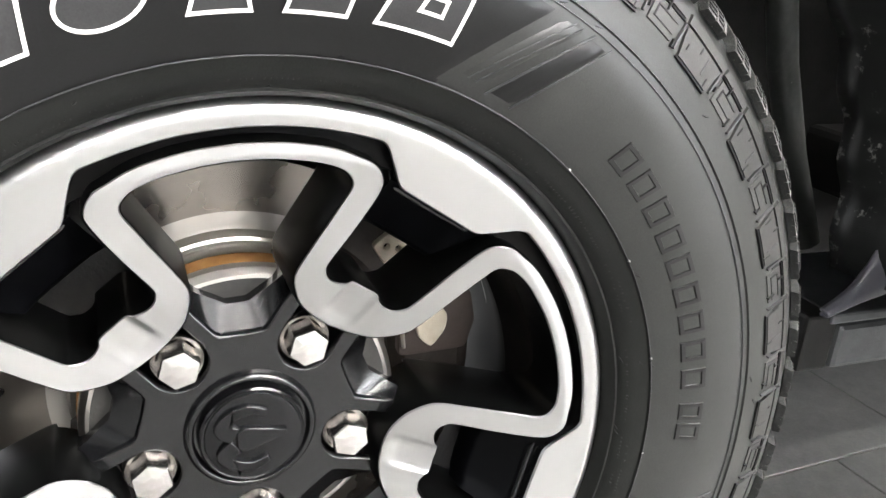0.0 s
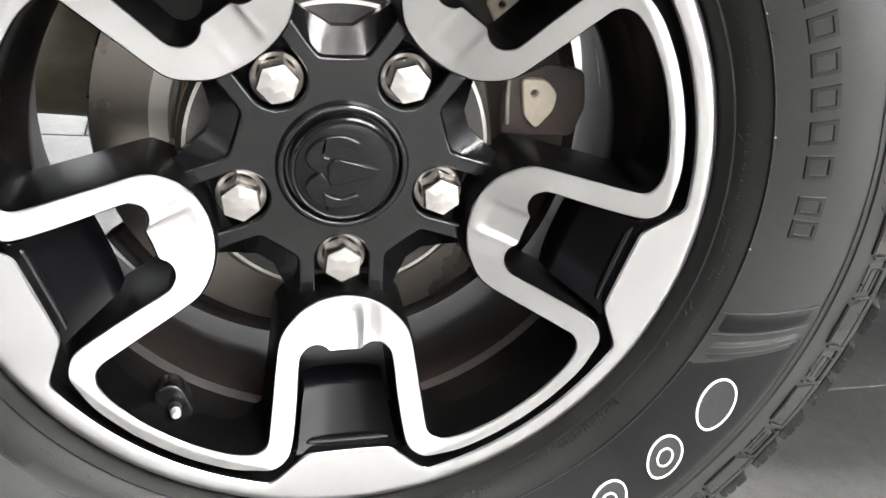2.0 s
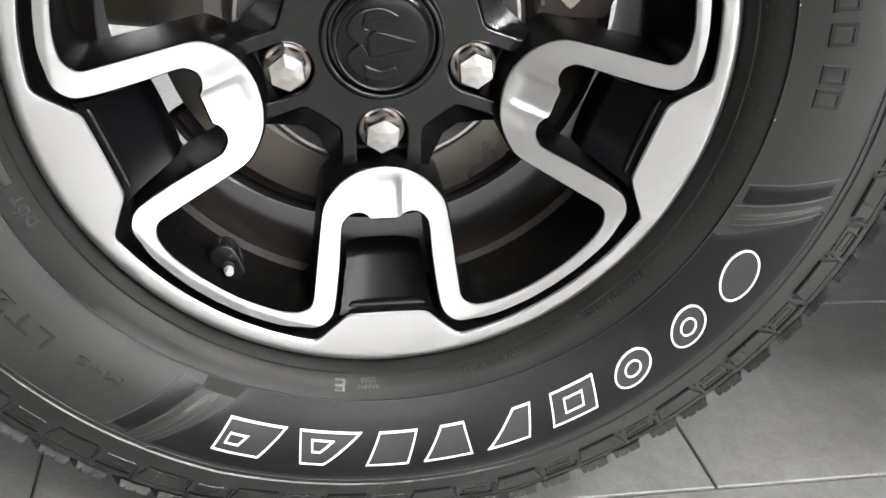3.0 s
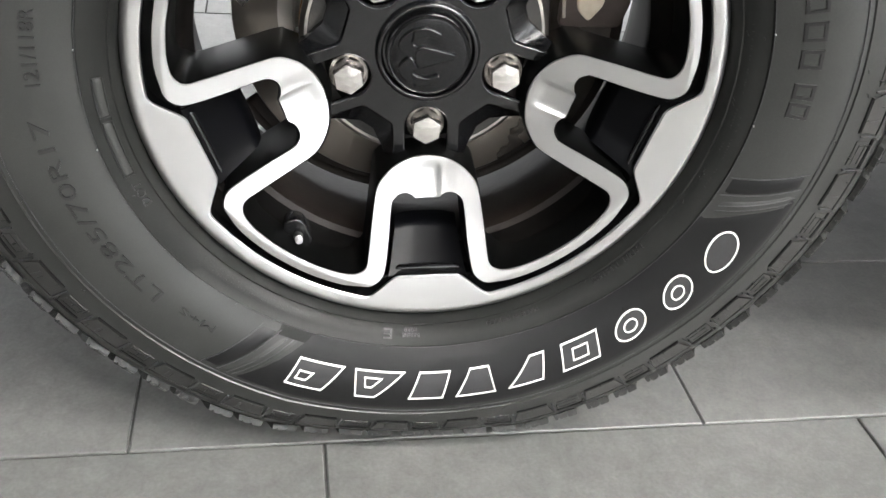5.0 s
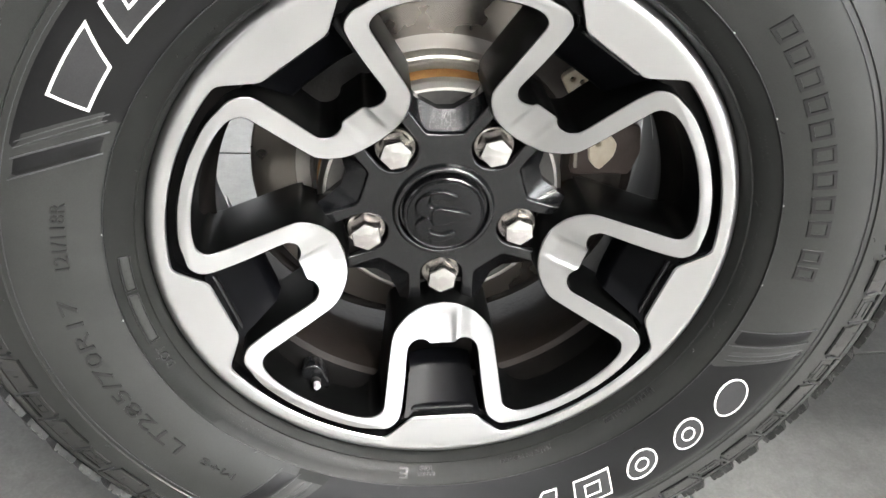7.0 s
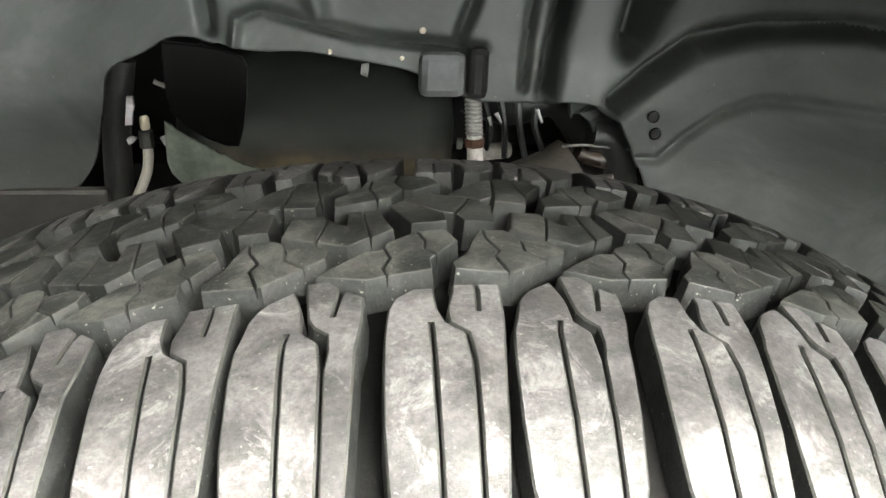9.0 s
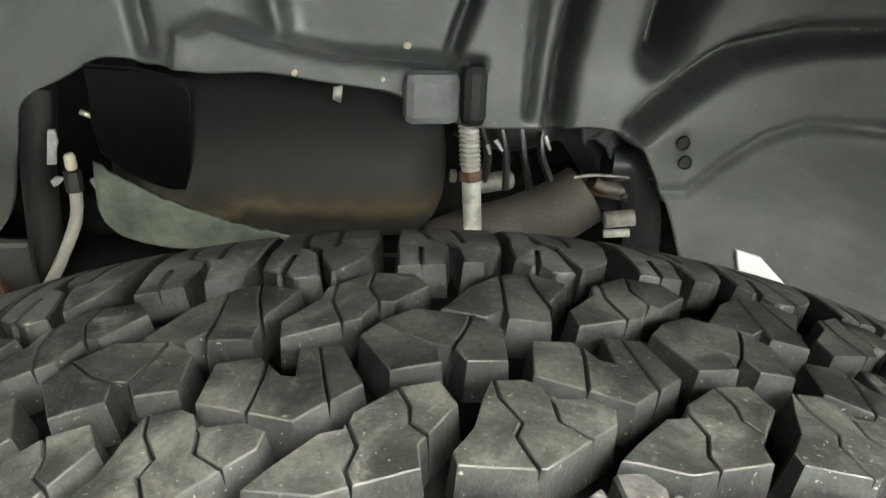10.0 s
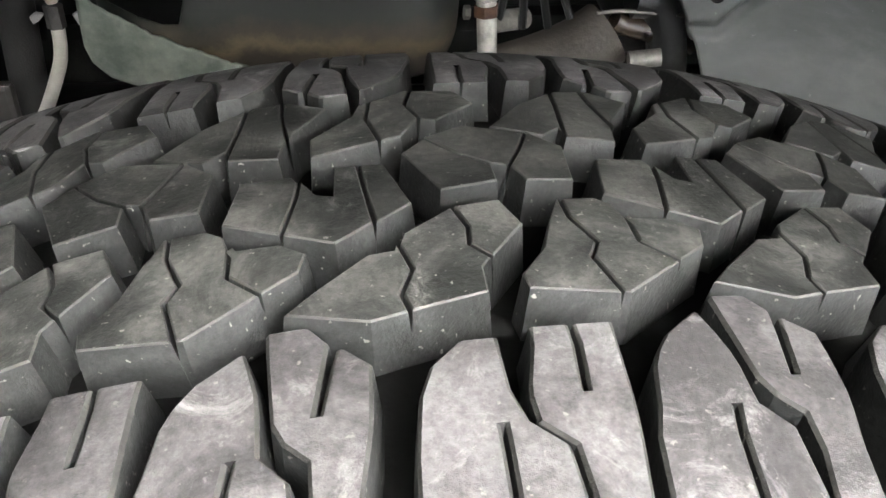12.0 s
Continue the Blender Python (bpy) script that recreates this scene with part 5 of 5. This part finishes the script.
for r, thin in ((0.2600, 0.0003), (LINE, 0.0004)):
    part("mould_line", tube([on_side(2 * k, r, 0.0006) for k in range(181)], thin, 6, False), GLYPH, tyre, "fine raised mould line")
for a in (40.9, 58.6, 76.0, 93.0, -86.3, -103.9):
    part("chalk_dot", lathe([(0.0001, -0.0007), (0.0006, -0.0005), (0.0008, 0.0003)], 8), MARK, tyre, "", Matrix.Translation(on_side(a, 0.2606, 0.0008)))
# short vent hairs and mould seams dot the sidewall
hairs = random.Random(11)
for k in range(46):
    a, r = hairs.uniform(0, 360), hairs.choice((0.2425, 0.2525, 0.2610, 0.3250, 0.3330, 0.3400)) + hairs.uniform(-0.0012, 0.0012)
    da = hairs.uniform(0.35, 0.8)
    part("vent_hair", tube([on_side(a, r, 0.0002), on_side(a + da * 0.6, r + 0.0006, 0.0012), on_side(a + da, r + hairs.uniform(0.0005, 0.002), 0.0016)], 0.00035, 5), BAND, tyre)
part("sticker", lathe([(0.0001, -0.0006), (0.0060, -0.0005), (0.0064, 0.0004)], 20), DOT, tyre, "round pale sticker", Matrix.Translation(on_side(-21.2, 0.3415, 0.0016)) @ pose(0, 0, 0, 22, 0, 0))

# ---- tread: ten blocks to a pitch, thirty-seven pitches ----
PITCHES, PITCH = 37, 360 / 37
MMDEG = radians(1) * 412


def split_by(poly, line, gap):
    """Cut an outline along a bent line, leaving a gap; all in millimetres."""
    hits = []
    for li, (p, q) in enumerate(zip(line, line[1:])):
        for pi_, (a, b) in enumerate(zip(poly, poly[1:] + poly[:1])):
            d = (q[0] - p[0]) * (b[1] - a[1]) - (q[1] - p[1]) * (b[0] - a[0])
            if abs(d) < 1e-9:
                continue
            t = ((a[0] - p[0]) * (b[1] - a[1]) - (a[1] - p[1]) * (b[0] - a[0])) / d
            u = ((a[0] - p[0]) * (q[1] - p[1]) - (a[1] - p[1]) * (q[0] - p[0])) / d
            if 0 <= t < 1 and 0 <= u < 1:
                hits.append((li + t, pi_, u, (p[0] + t * (q[0] - p[0]), p[1] + t * (q[1] - p[1]))))
    hits.sort()
    if len(hits) < 2:
        return [poly]
    h0, h1 = hits[0], hits[1]
    mid = [line[i] for i in range(int(h0[0]) + 1, int(h1[0]) + 1)]
    path = [h0[3]] + mid + [h1[3]]

    def shifted(s):
        out = []
        for i, p in enumerate(path):
            a, b = path[max(i - 1, 0)], path[min(i + 1, len(path) - 1)]
            d = Vector((b[0] - a[0], b[1] - a[1])).normalized()
            out.append((p[0] - d.y * s, p[1] + d.x * s))
        return out

    def walk_edge(i, j):
        out, k = [], (i + 1) % len(poly)
        while True:
            out.append(poly[k])
            if k == j:
                return out
            k = (k + 1) % len(poly)

    one = walk_edge(h0[1], h1[1]) if h0[1] != h1[1] else []
    two = walk_edge(h1[1], h0[1]) if h0[1] != h1[1] else []
    if not one or not two:
        return [poly]
    # the corners from the first cut edge on lie to the right of the cut
    return [one + shifted(-gap / 2)[::-1], two + shifted(gap / 2)]


def on_tread(x, y, h):
    """Millimetres round and across the tread to a place; h is height over the worn face."""
    a, yy = radians(x / MMDEG), y / 1000
    r = crown(yy) + h / 1000
    return (r * math.sin(a), yy, r * math.cos(a))


def block_mesh(corners, sipes, depth=10.4):
    poly = ccw([(a * MMDEG, y) for a, y in corners])
    pieces = [poly]
    for s in sipes:
        line = [(a * MMDEG, y) for a, y in s]
        for e0, e1 in ((0, 1), (-1, -2)):      # run the cut out past the block
            d = Vector(line[e0]) - Vector(line[e1])
            line[e0] = tuple(Vector(line[e0]) + d.normalized() * 2.5)
        pieces = [q for p in pieces for q in split_by(p, line, 0.75)]
    verts, faces, kinds = [], [], []
    for p in pieces:
        p = ccw(p)
        n, base = len(p), len(verts)
        for ring_, h in ((offset_poly(p, -1.0), -depth), (p, -0.3), (offset_poly(p, 0.3), 0.0)):
            verts += [on_tread(q[0], q[1], h) for q in ring_]
        for k in range(2):
            for i in range(n):
                j = (i + 1) % n
                faces.append((base + k * n + i, base + k * n + j, base + (k + 1) * n + j, base + (k + 1) * n + i))
                kinds.append((1, 2)[k])
        faces.append(tuple(range(base + 2 * n, base + 3 * n)))
        kinds.append(0)
    me = mesh_of("tread_block", verts, faces)
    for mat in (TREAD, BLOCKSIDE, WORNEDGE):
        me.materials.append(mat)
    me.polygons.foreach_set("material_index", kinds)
    bm = bmesh.new()
    bm.from_mesh(me)
    bmesh.ops.recalc_face_normals(bm, faces=bm.faces)
    bmesh.ops.triangulate(bm, faces=[f for f in bm.faces if len(f.verts) > 4])
    bm.to_mesh(me)
    bm.free()
    return me


KNEE = block_mesh([(0.1, -38.3), (2.36, -40.6), (4.8, -28.5), (5.0, -23.5), (4.4, -20), (3.25, -19.8), (3.05, -15.2), (2.65, -12.8), (1.67, -13), (1.2, -20), (0.8, -28), (0.05, -34.6)],
                  [[(1.75, -12), (1.75, -19), (2.15, -27), (1.85, -31), (2.25, -43)], [(3.25, -16), (3.2, -27), (4.5, -37)]])
FOOT = block_mesh([(4.45, -38.6), (6.25, -42.6), (8.9, -38.3), (8.95, -32), (10.25, -20.5), (9.9, -12.3), (8.7, -13.8), (7.35, -20.8), (7.05, -25.5), (6.4, -26), (5.1, -34)],
                  [[(7.15, -24), (7.35, -31), (7.0, -37), (7.25, -46)], [(8.6, -12), (8.9, -20.5), (8.8, -25.5), (9.6, -33)]])
FORK = block_mesh([(3.0, -11.5), (4.3, -16.7), (5.7, -21.8), (7.7, -11.5), (7.2, 4), (5.9, 4.5), (5.78, -6.5), (5.35, -5.3), (4.75, 2.5), (3.4, 2.5)],
                  [[(5.0, 3), (4.85, -5), (4.35, -20)], [(6.5, 6), (6.6, -7), (6.75, -22)]])
CROWN = block_mesh([(-1.95, 8), (-1.2, 14), (0.0, 19.5), (1.8, 15), (2.65, 8), (2.4, -6), (1.15, -5.5), (0.82, 0.8), (0.4, 1.8), (0.35, -5.5), (-1.2, -7.7)],
                   [[(1.95, 18), (1.4, 8), (0.75, -1)], [(-1.3, 15), (-0.4, 6), (0.45, 1)]])
WING = block_mesh([(0.85, 18.5), (2.15, 31), (3.6, 39), (4.7, 40), (5.9, 34), (4.8, 22), (4.4, 10.8), (3.0, 13), (2.9, 17), (2.3, 13.5)],
                  [[(3.5, 42), (3.3, 30), (2.95, 14)], [(4.55, 43), (4.5, 32), (4.75, 12)]])
HOOK = block_mesh([(5.3, 18), (6.6, 28), (6.85, 34), (8.4, 41.6), (10.0, 40), (10.45, 32), (9.05, 23), (8.5, 24.2), (7.9, 16), (5.3, 9.6)],
                  [[(7.3, 40), (7.0, 26), (7.35, 10)], [(8.7, 44), (8.3, 33), (8.7, 20)]])


def on_shoulder(s, a, down=0.0):
    """s in millimetres from the middle line outward over the tyre's shoulder."""
    t = radians(a)
    if s <= 113:
        y, r, ny, nr = -s, crown(s / 1000) * 1000, 0.0, 1.0
    else:
        k = (s - 113) / 17
        e = min(1.0, k * 3)
        y, r = -113 - 4.0 * e - 13.0 * k, crown(0.113) * 1000 - 0.8 * e * e - 12.5 * k
        ny, nr = -0.8 * e, 1 - 0.45 * e
    y, r = (y - ny * down) / 1000, (r - nr * down) / 1000
    return (r * math.sin(t), y, r * math.cos(t))


def loft(verts, faces, kinds, rows, start=True, depth=10.4):
    """A lug between two edges that run over the shoulder."""
    base, n = len(verts), len(rows)
    for i, (s, lo, hi) in enumerate(rows):
        dd = depth if s < 118 else depth * 0.55
        e = 0.08
        first = start and i == 0
        s2 = s + (0.6 if first else 0)
        for a, down in ((lo - 0.12, dd), (lo, 0.6), (lo + e, 0.0), ((lo + hi) / 2, 0.0), (hi - e, 0.0), (hi, 0.6), (hi + 0.12, dd)):
            verts.append(on_shoulder(s2 if down < dd else s - (1.0 if first else 0), a, max(down, 0.4) if first else down))
    for i in range(n - 1):
        for k in range(6):
            faces.append((base + i * 7 + k, base + i * 7 + k + 1, base + (i + 1) * 7 + k + 1, base + (i + 1) * 7 + k))
            kinds.append((1, 2, 0, 0, 2, 1)[k])
    if start:
        faces.append(tuple(base + k for k in range(7)))
        kinds.append(1)
    faces.append(tuple(base + (n - 1) * 7 + k for k in range(7)))
    kinds.append(1)


def lug_mesh(slanted, outer_half):
    """Half of a shoulder lug, up to its bent cut; the slanted kind has a peaked inner end."""
    v, f, g = [], [], []
    d = -0.33 if slanted else 0.0

    def shifted(rows):
        return [(s_, lo + d * min(1, max(0, (s_ - 58) / 12)), hi + d * min(1, max(0, (s_ - 58) / 12))) for s_, lo, hi in rows]

    if outer_half:
        if slanted:
            loft(v, f, g, [(41.2, -0.28, -0.02), (42.4, -0.80, 0.14), (45.9, -0.80, 0.48), (51, -0.78, 0.34), (59.5, -0.74, 0.08)])
            loft(v, f, g, [(46.6, 0.62, 0.78), (51.1, 0.46, 1.30), (55, 0.33, 1.26), (59.5, 0.18, 1.20)])
            loft(v, f, g, [(59.5, -0.74, 1.20), (62.8, -0.54, 1.14), (66.0, -0.10, 1.04), (72, -0.12, 0.84), (78, -0.30, 0.75)], False)
        else:
            loft(v, f, g, [(46.3, -0.22, 0.62), (51, -0.32, 0.60), (58.5, -0.62, 0.46), (60.5, -0.66, 0.44)])
            loft(v, f, g, [(46.3, 0.72, 1.60), (51, 0.70, 1.54), (58.5, 0.56, 1.44), (60.5, 0.52, 1.42)])
            loft(v, f, g, [(60.5, -0.66, 1.42), (64.5, -0.64, 1.36), (68.5, -0.04, 1.28), (78, 0.03, 1.08)], False)
        loft(v, f, g, shifted([(78, 0.03, 1.08), (95, -0.15, 0.78), (110, -0.35, 0.45), (113, -0.38, 0.30), (116, -0.4, 0.22), (122, -0.45, 0.14), (129.5, -0.5, 0.06)]), False)
    else:
        if slanted:
            loft(v, f, g, [(44.9, -1.36, -1.22), (50.4, -2.25, -1.06), (53.8, -2.62, -0.97), (57, -2.84, -0.94), (64.2, -3.0905, -0.9505)])
        else:
            loft(v, f, g, [(47.8, -1.75, -0.95), (53, -2.45, -0.97), (58.5, -2.78, -0.98), (64.2, -2.92, -0.78)])
        loft(v, f, g, shifted([(64.2, -2.92, -1.36), (68.5, -3.02, -1.38), (78, -3.15, -1.45), (95, -3.35, -1.60), (110, -3.38, -1.75), (113, -3.30, -1.78), (116, -3.26, -1.8), (122, -3.28, -1.85), (129.5, -3.36, -1.95)]), False)
        loft(v, f, g, shifted([(64.2, -1.26, -0.78), (68.5, -1.28, -0.14), (78, -1.35, -0.07), (95, -1.50, -0.25), (110, -1.65, -0.45), (113, -1.68, -0.48), (116, -1.7, -0.5), (122, -1.75, -0.55), (129.5, -1.85, -0.6)]), False)
    me = mesh_of("shoulder_lug", v, f)
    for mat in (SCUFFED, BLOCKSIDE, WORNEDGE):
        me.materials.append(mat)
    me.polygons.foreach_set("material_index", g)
    bm = bmesh.new()
    bm.from_mesh(me)
    bmesh.ops.remove_doubles(bm, verts=bm.verts, dist=0.0003)
    bmesh.ops.recalc_face_normals(bm, faces=bm.faces)
    bm.to_mesh(me)
    bm.free()
    return me


def rung_mesh(d):
    """Ladders of flat rungs moulded into a lug's outer face."""
    v, f = [], []
    for lo, hi in ((-3.2 + d, -1.95 + d), (-1.55 + d, -0.75 + d)):
        for s in (117.6, 121.6, 125.6):
            b = len(v)
            for ss, down in ((s - 1.3, -0.1), (s - 1.1, -0.9), (s + 1.1, -0.9), (s + 1.3, -0.1)):
                v += [on_shoulder(ss, lo, down), on_shoulder(ss, hi, down)]
            f += [(b, b + 1, b + 3, b + 2), (b + 2, b + 3, b + 5, b + 4), (b + 4, b + 5, b + 7, b + 6), (b, b + 2, b + 4, b + 6), (b + 1, b + 7, b + 5, b + 3)]
    return mesh_of("rungs", v, f)


RUNGS = [rung_mesh(0.0), rung_mesh(-0.33)]
LUGS = [[lug_mesh(kind, half_) for half_ in (False, True)] for kind in (False, True)]
HALF = Matrix.Rotation(math.pi, 4, "Z")
KINDS = [(KNEE, 0, False), (FOOT, 0, False), (FORK, 0, False), (CROWN, 0, False), (WING, 0, False), (HOOK, 0, False)]
KINDS += [(me, off, far) for kind, off, far in ((0, 0.0, False), (1, PITCH / 2, False), (0, 1.4, True), (1, 5.8, True)) for me in LUGS[kind]]


def turn(a):
    return Matrix.Rotation(radians(a), 4, "Y")


low = bmesh.new()
lowme = bpy.data.meshes.new("lower_tread")
for mat in (TREAD, BLOCKSIDE, WORNEDGE):
    lowme.materials.append(mat)
for i in range(PITCHES):
    a0 = (i - 18) * PITCH
    for me, off, far in KINDS:
        m = turn(a0 + off) @ (HALF if far else Matrix.Identity(4))
        if abs(a0 + 3) > 143:         # the lowest pitches sag on the floor and are one piece
            tmp = me.copy()
            tmp.transform(m)
            for v in tmp.vertices:
                v.co = warp(v.co)
            low.from_mesh(tmp)
            bpy.data.meshes.remove(tmp)
        else:
            ob = new("shoulder_lug" if me in LUGS[0] + LUGS[1] else "tread_block", me)
            ob.parent = tyre
            ob.matrix_local = m
ladders = bmesh.new()
for i in range(PITCHES):
    for kind, off in ((0, 0.0), (1, PITCH / 2)):
        tmp = RUNGS[kind].copy()
        tmp.transform(turn((i - 18) * PITCH + off))
        for v in tmp.vertices:
            v.co = warp(v.co)
        ladders.from_mesh(tmp)
        bpy.data.meshes.remove(tmp)
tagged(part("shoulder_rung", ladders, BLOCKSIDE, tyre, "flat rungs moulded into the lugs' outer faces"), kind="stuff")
low.to_mesh(lowme)
low.free()
tagged(part("lower_tread", lowme, TREAD, tyre, "worn tread blocks standing on the floor"), kind="stuff")

# groove floor skin, near-black: the shade between the blocks is in its colour
part("groove_floor", lathe([(crown(y) - 0.0102, y) for y in np.linspace(-0.112, 0.112, 25)], 256, warp=warp), GROOVESHADE, tyre, "groove floor between the blocks, near-black for the shade there")

# moulded pads under the shoulder
rv, rf = [], []


def bar(a0, a1, r0, r1, out):
    base = len(rv)
    for a in (a0, (a0 + a1) / 2, a1):
        for r, o in ((r0, -0.0003), (r0 + 0.0003, out), (r1 - 0.0003, out), (r1, -0.0003)):
            rv.append(on_side(a, r, o))
    for i in range(2):
        for j in range(3):
            q = base + i * 4 + j
            rf.append((q, q + 1, q + 5, q + 4))
    rf.append((base, base + 1, base + 2, base + 3))
    rf.append((base + 8, base + 9, base + 10, base + 11))


def plateau(corners, out, drop=0.0006):
    """A raised flat with steep edges; corners of (angle, radius) round it."""
    poly = ccw([(a * 0.0061, r) for a, r in corners])
    fine = []
    for p, q in zip(poly, poly[1:] + poly[:1]):
        m = max(1, int(math.hypot(q[0] - p[0], q[1] - p[1]) / 0.006))
        fine += [(p[0] + (q[0] - p[0]) * k / m, p[1] + (q[1] - p[1]) * k / m) for k in range(m)]
    top, base, n = offset_poly(fine, drop), len(rv), len(fine)
    rv.extend(on_side(p[0] / 0.0061, p[1], -0.0004) for p in fine)
    rv.extend(on_side(p[0] / 0.0061, p[1], out) for p in top)
    for k in range(n):
        rf.append((base + k, base + (k + 1) % n, base + n + (k + 1) % n, base + n + k))
    rf.append(tuple(range(base + n, base + 2 * n)))


# middles of the raised teeth round the tyre, unevenly spaced where they can be seen best
TEETH = [-39.0, -29.4, -17.9, -5.6, 6.8, 19.1, 31.1] + [31.1 + 11.596 * k for k in range(1, 25)]
for i, c in enumerate(TEETH):
    nxt = TEETH[(i + 1) % len(TEETH)] + (360 if i == len(TEETH) - 1 else 0)
    # the raised tooth, and the band of cells that it hangs from
    plateau([(c - 2.5, 0.3474), (c + 2.5, 0.3474), (c + 3.2, 0.3655), (c - 3.2, 0.3655)], 0.0019)
    plateau([(c - 3.2, 0.3659), (c + 3.2, 0.3659), (c + 3.3, 0.3725), (c - 3.3, 0.3725)], 0.0021)
    plateau([(c + 3.6, 0.3665), (nxt - 3.6, 0.3665), (nxt - 3.7, 0.3725), (c + 3.7, 0.3725)], 0.0016)
    plateau([(c + 3.9, 0.3490), (nxt - 4.0, 0.3490), (nxt - 4.0, 0.3648), (c + 3.9, 0.3648)], 0.0008)
tagged(part("shoulder_relief", auto_smooth(mesh_of("relief", rv, rf), 30), RELIEF, tyre, "raised stepped pattern under the shoulder"), kind="stuff")
# thin raised lines along the steps
rv, rf = [], []
for c in TEETH:
    bar(c - 3.45, c - 3.25, 0.3480, 0.3655, 0.0023)
    bar(c + 3.05, c + 3.25, 0.3500, 0.3655, 0.0023)
    bar(c + 0.9, c + 1.05, 0.3520, 0.3640, 0.0023)
tagged(part("step_line", mesh_of("lines", rv, rf), GLYPH, tyre, "thin raised lines along the steps"), kind="stuff")
# black bars paint the shade under the steps; short black dashes in the cells
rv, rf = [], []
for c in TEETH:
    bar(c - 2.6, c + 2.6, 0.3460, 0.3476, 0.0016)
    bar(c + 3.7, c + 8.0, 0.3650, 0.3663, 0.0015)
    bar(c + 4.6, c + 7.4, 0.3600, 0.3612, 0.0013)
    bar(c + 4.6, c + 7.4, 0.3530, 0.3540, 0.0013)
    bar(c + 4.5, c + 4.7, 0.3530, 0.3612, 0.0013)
tagged(part("step_shade", mesh_of("step_shades", rv, rf), BAND, tyre, "black bars painted as shade under the steps"), kind="stuff")
# hair-thin dark mould marks across the steps
rv, rf = [], []
marks = random.Random(5)
for i in range(190):
    a, r = -41.2 + 1.9 * i + marks.uniform(-0.3, 0.3), 0.3475 + 0.0065 * (i % 3) + marks.uniform(-0.001, 0.001)
    bar(a, a + 0.15, r, r + marks.uniform(0.003, 0.0075), 0.0024)
tagged(part("mould_mark", mesh_of("marks", rv, rf), BAND, tyre, "hair-thin dark mould marks"), kind="stuff")
# fine ribs at the top of the name panel
rv, rf = [], []
for i in range(60):
    bar(-13.0 + 0.22 * i, -13.0 + 0.22 * i + 0.10, 0.3110, LINE - 0.001, 0.0009)
tagged(part("fine_rib", mesh_of("ribs", rv, rf), SIDEWALL, tyre, "fine radial ribs"), kind="stuff")

# ---- floor tiles, laid in a third bond ----
TL, TW, JOINT = 0.606, 0.3, 0.003


def tile_mesh():
    bm = box(TL - JOINT, TW - JOINT, 0.009, 0, (0, 0, -0.0045))
    top = [e for e in bm.edges if all(v.co.z > -0.001 for v in e.verts)]
    bmesh.ops.bevel(bm, geom=top, offset=0.0012, segments=1, affect="EDGES")
    me = bpy.data.meshes.new("tile")
    bm.to_mesh(me)
    bm.free()
    me.materials.append(TILE)
    return me


tile = tile_mesh()
far_tiles = bmesh.new()
for row in range(-29, 24):
    for col in range(-15, 17):
        c = T0 + TU * (TL * (col + 0.5) + (0.189 if row % 2 else 0.0)) + TV * (TW * (row + 0.5))
        if not X0 + 0.1 < c.x < X1 - 0.1 or not Y0 + 0.1 < c.y < Y1 - 0.1:
            continue
        m = Matrix.Translation((c.x, c.y, 0)) @ Matrix.Rotation(SKEW, 4, "Z")
        if abs(c.x) < 2.3 and -1.6 < c.y < 2.2:
            ob = new("tile", tile)
            ob.parent = floor
            ob.matrix_local = m
        else:
            tmp = tile.copy()
            tmp.transform(m)
            far_tiles.from_mesh(tmp)
            bpy.data.meshes.remove(tmp)
ftm = bpy.data.meshes.new("far_tiles")
far_tiles.to_mesh(ftm)
far_tiles.free()
tagged(part("far_tiles", ftm, TILE, floor, "grey stone-look tiles"), kind="stuff")
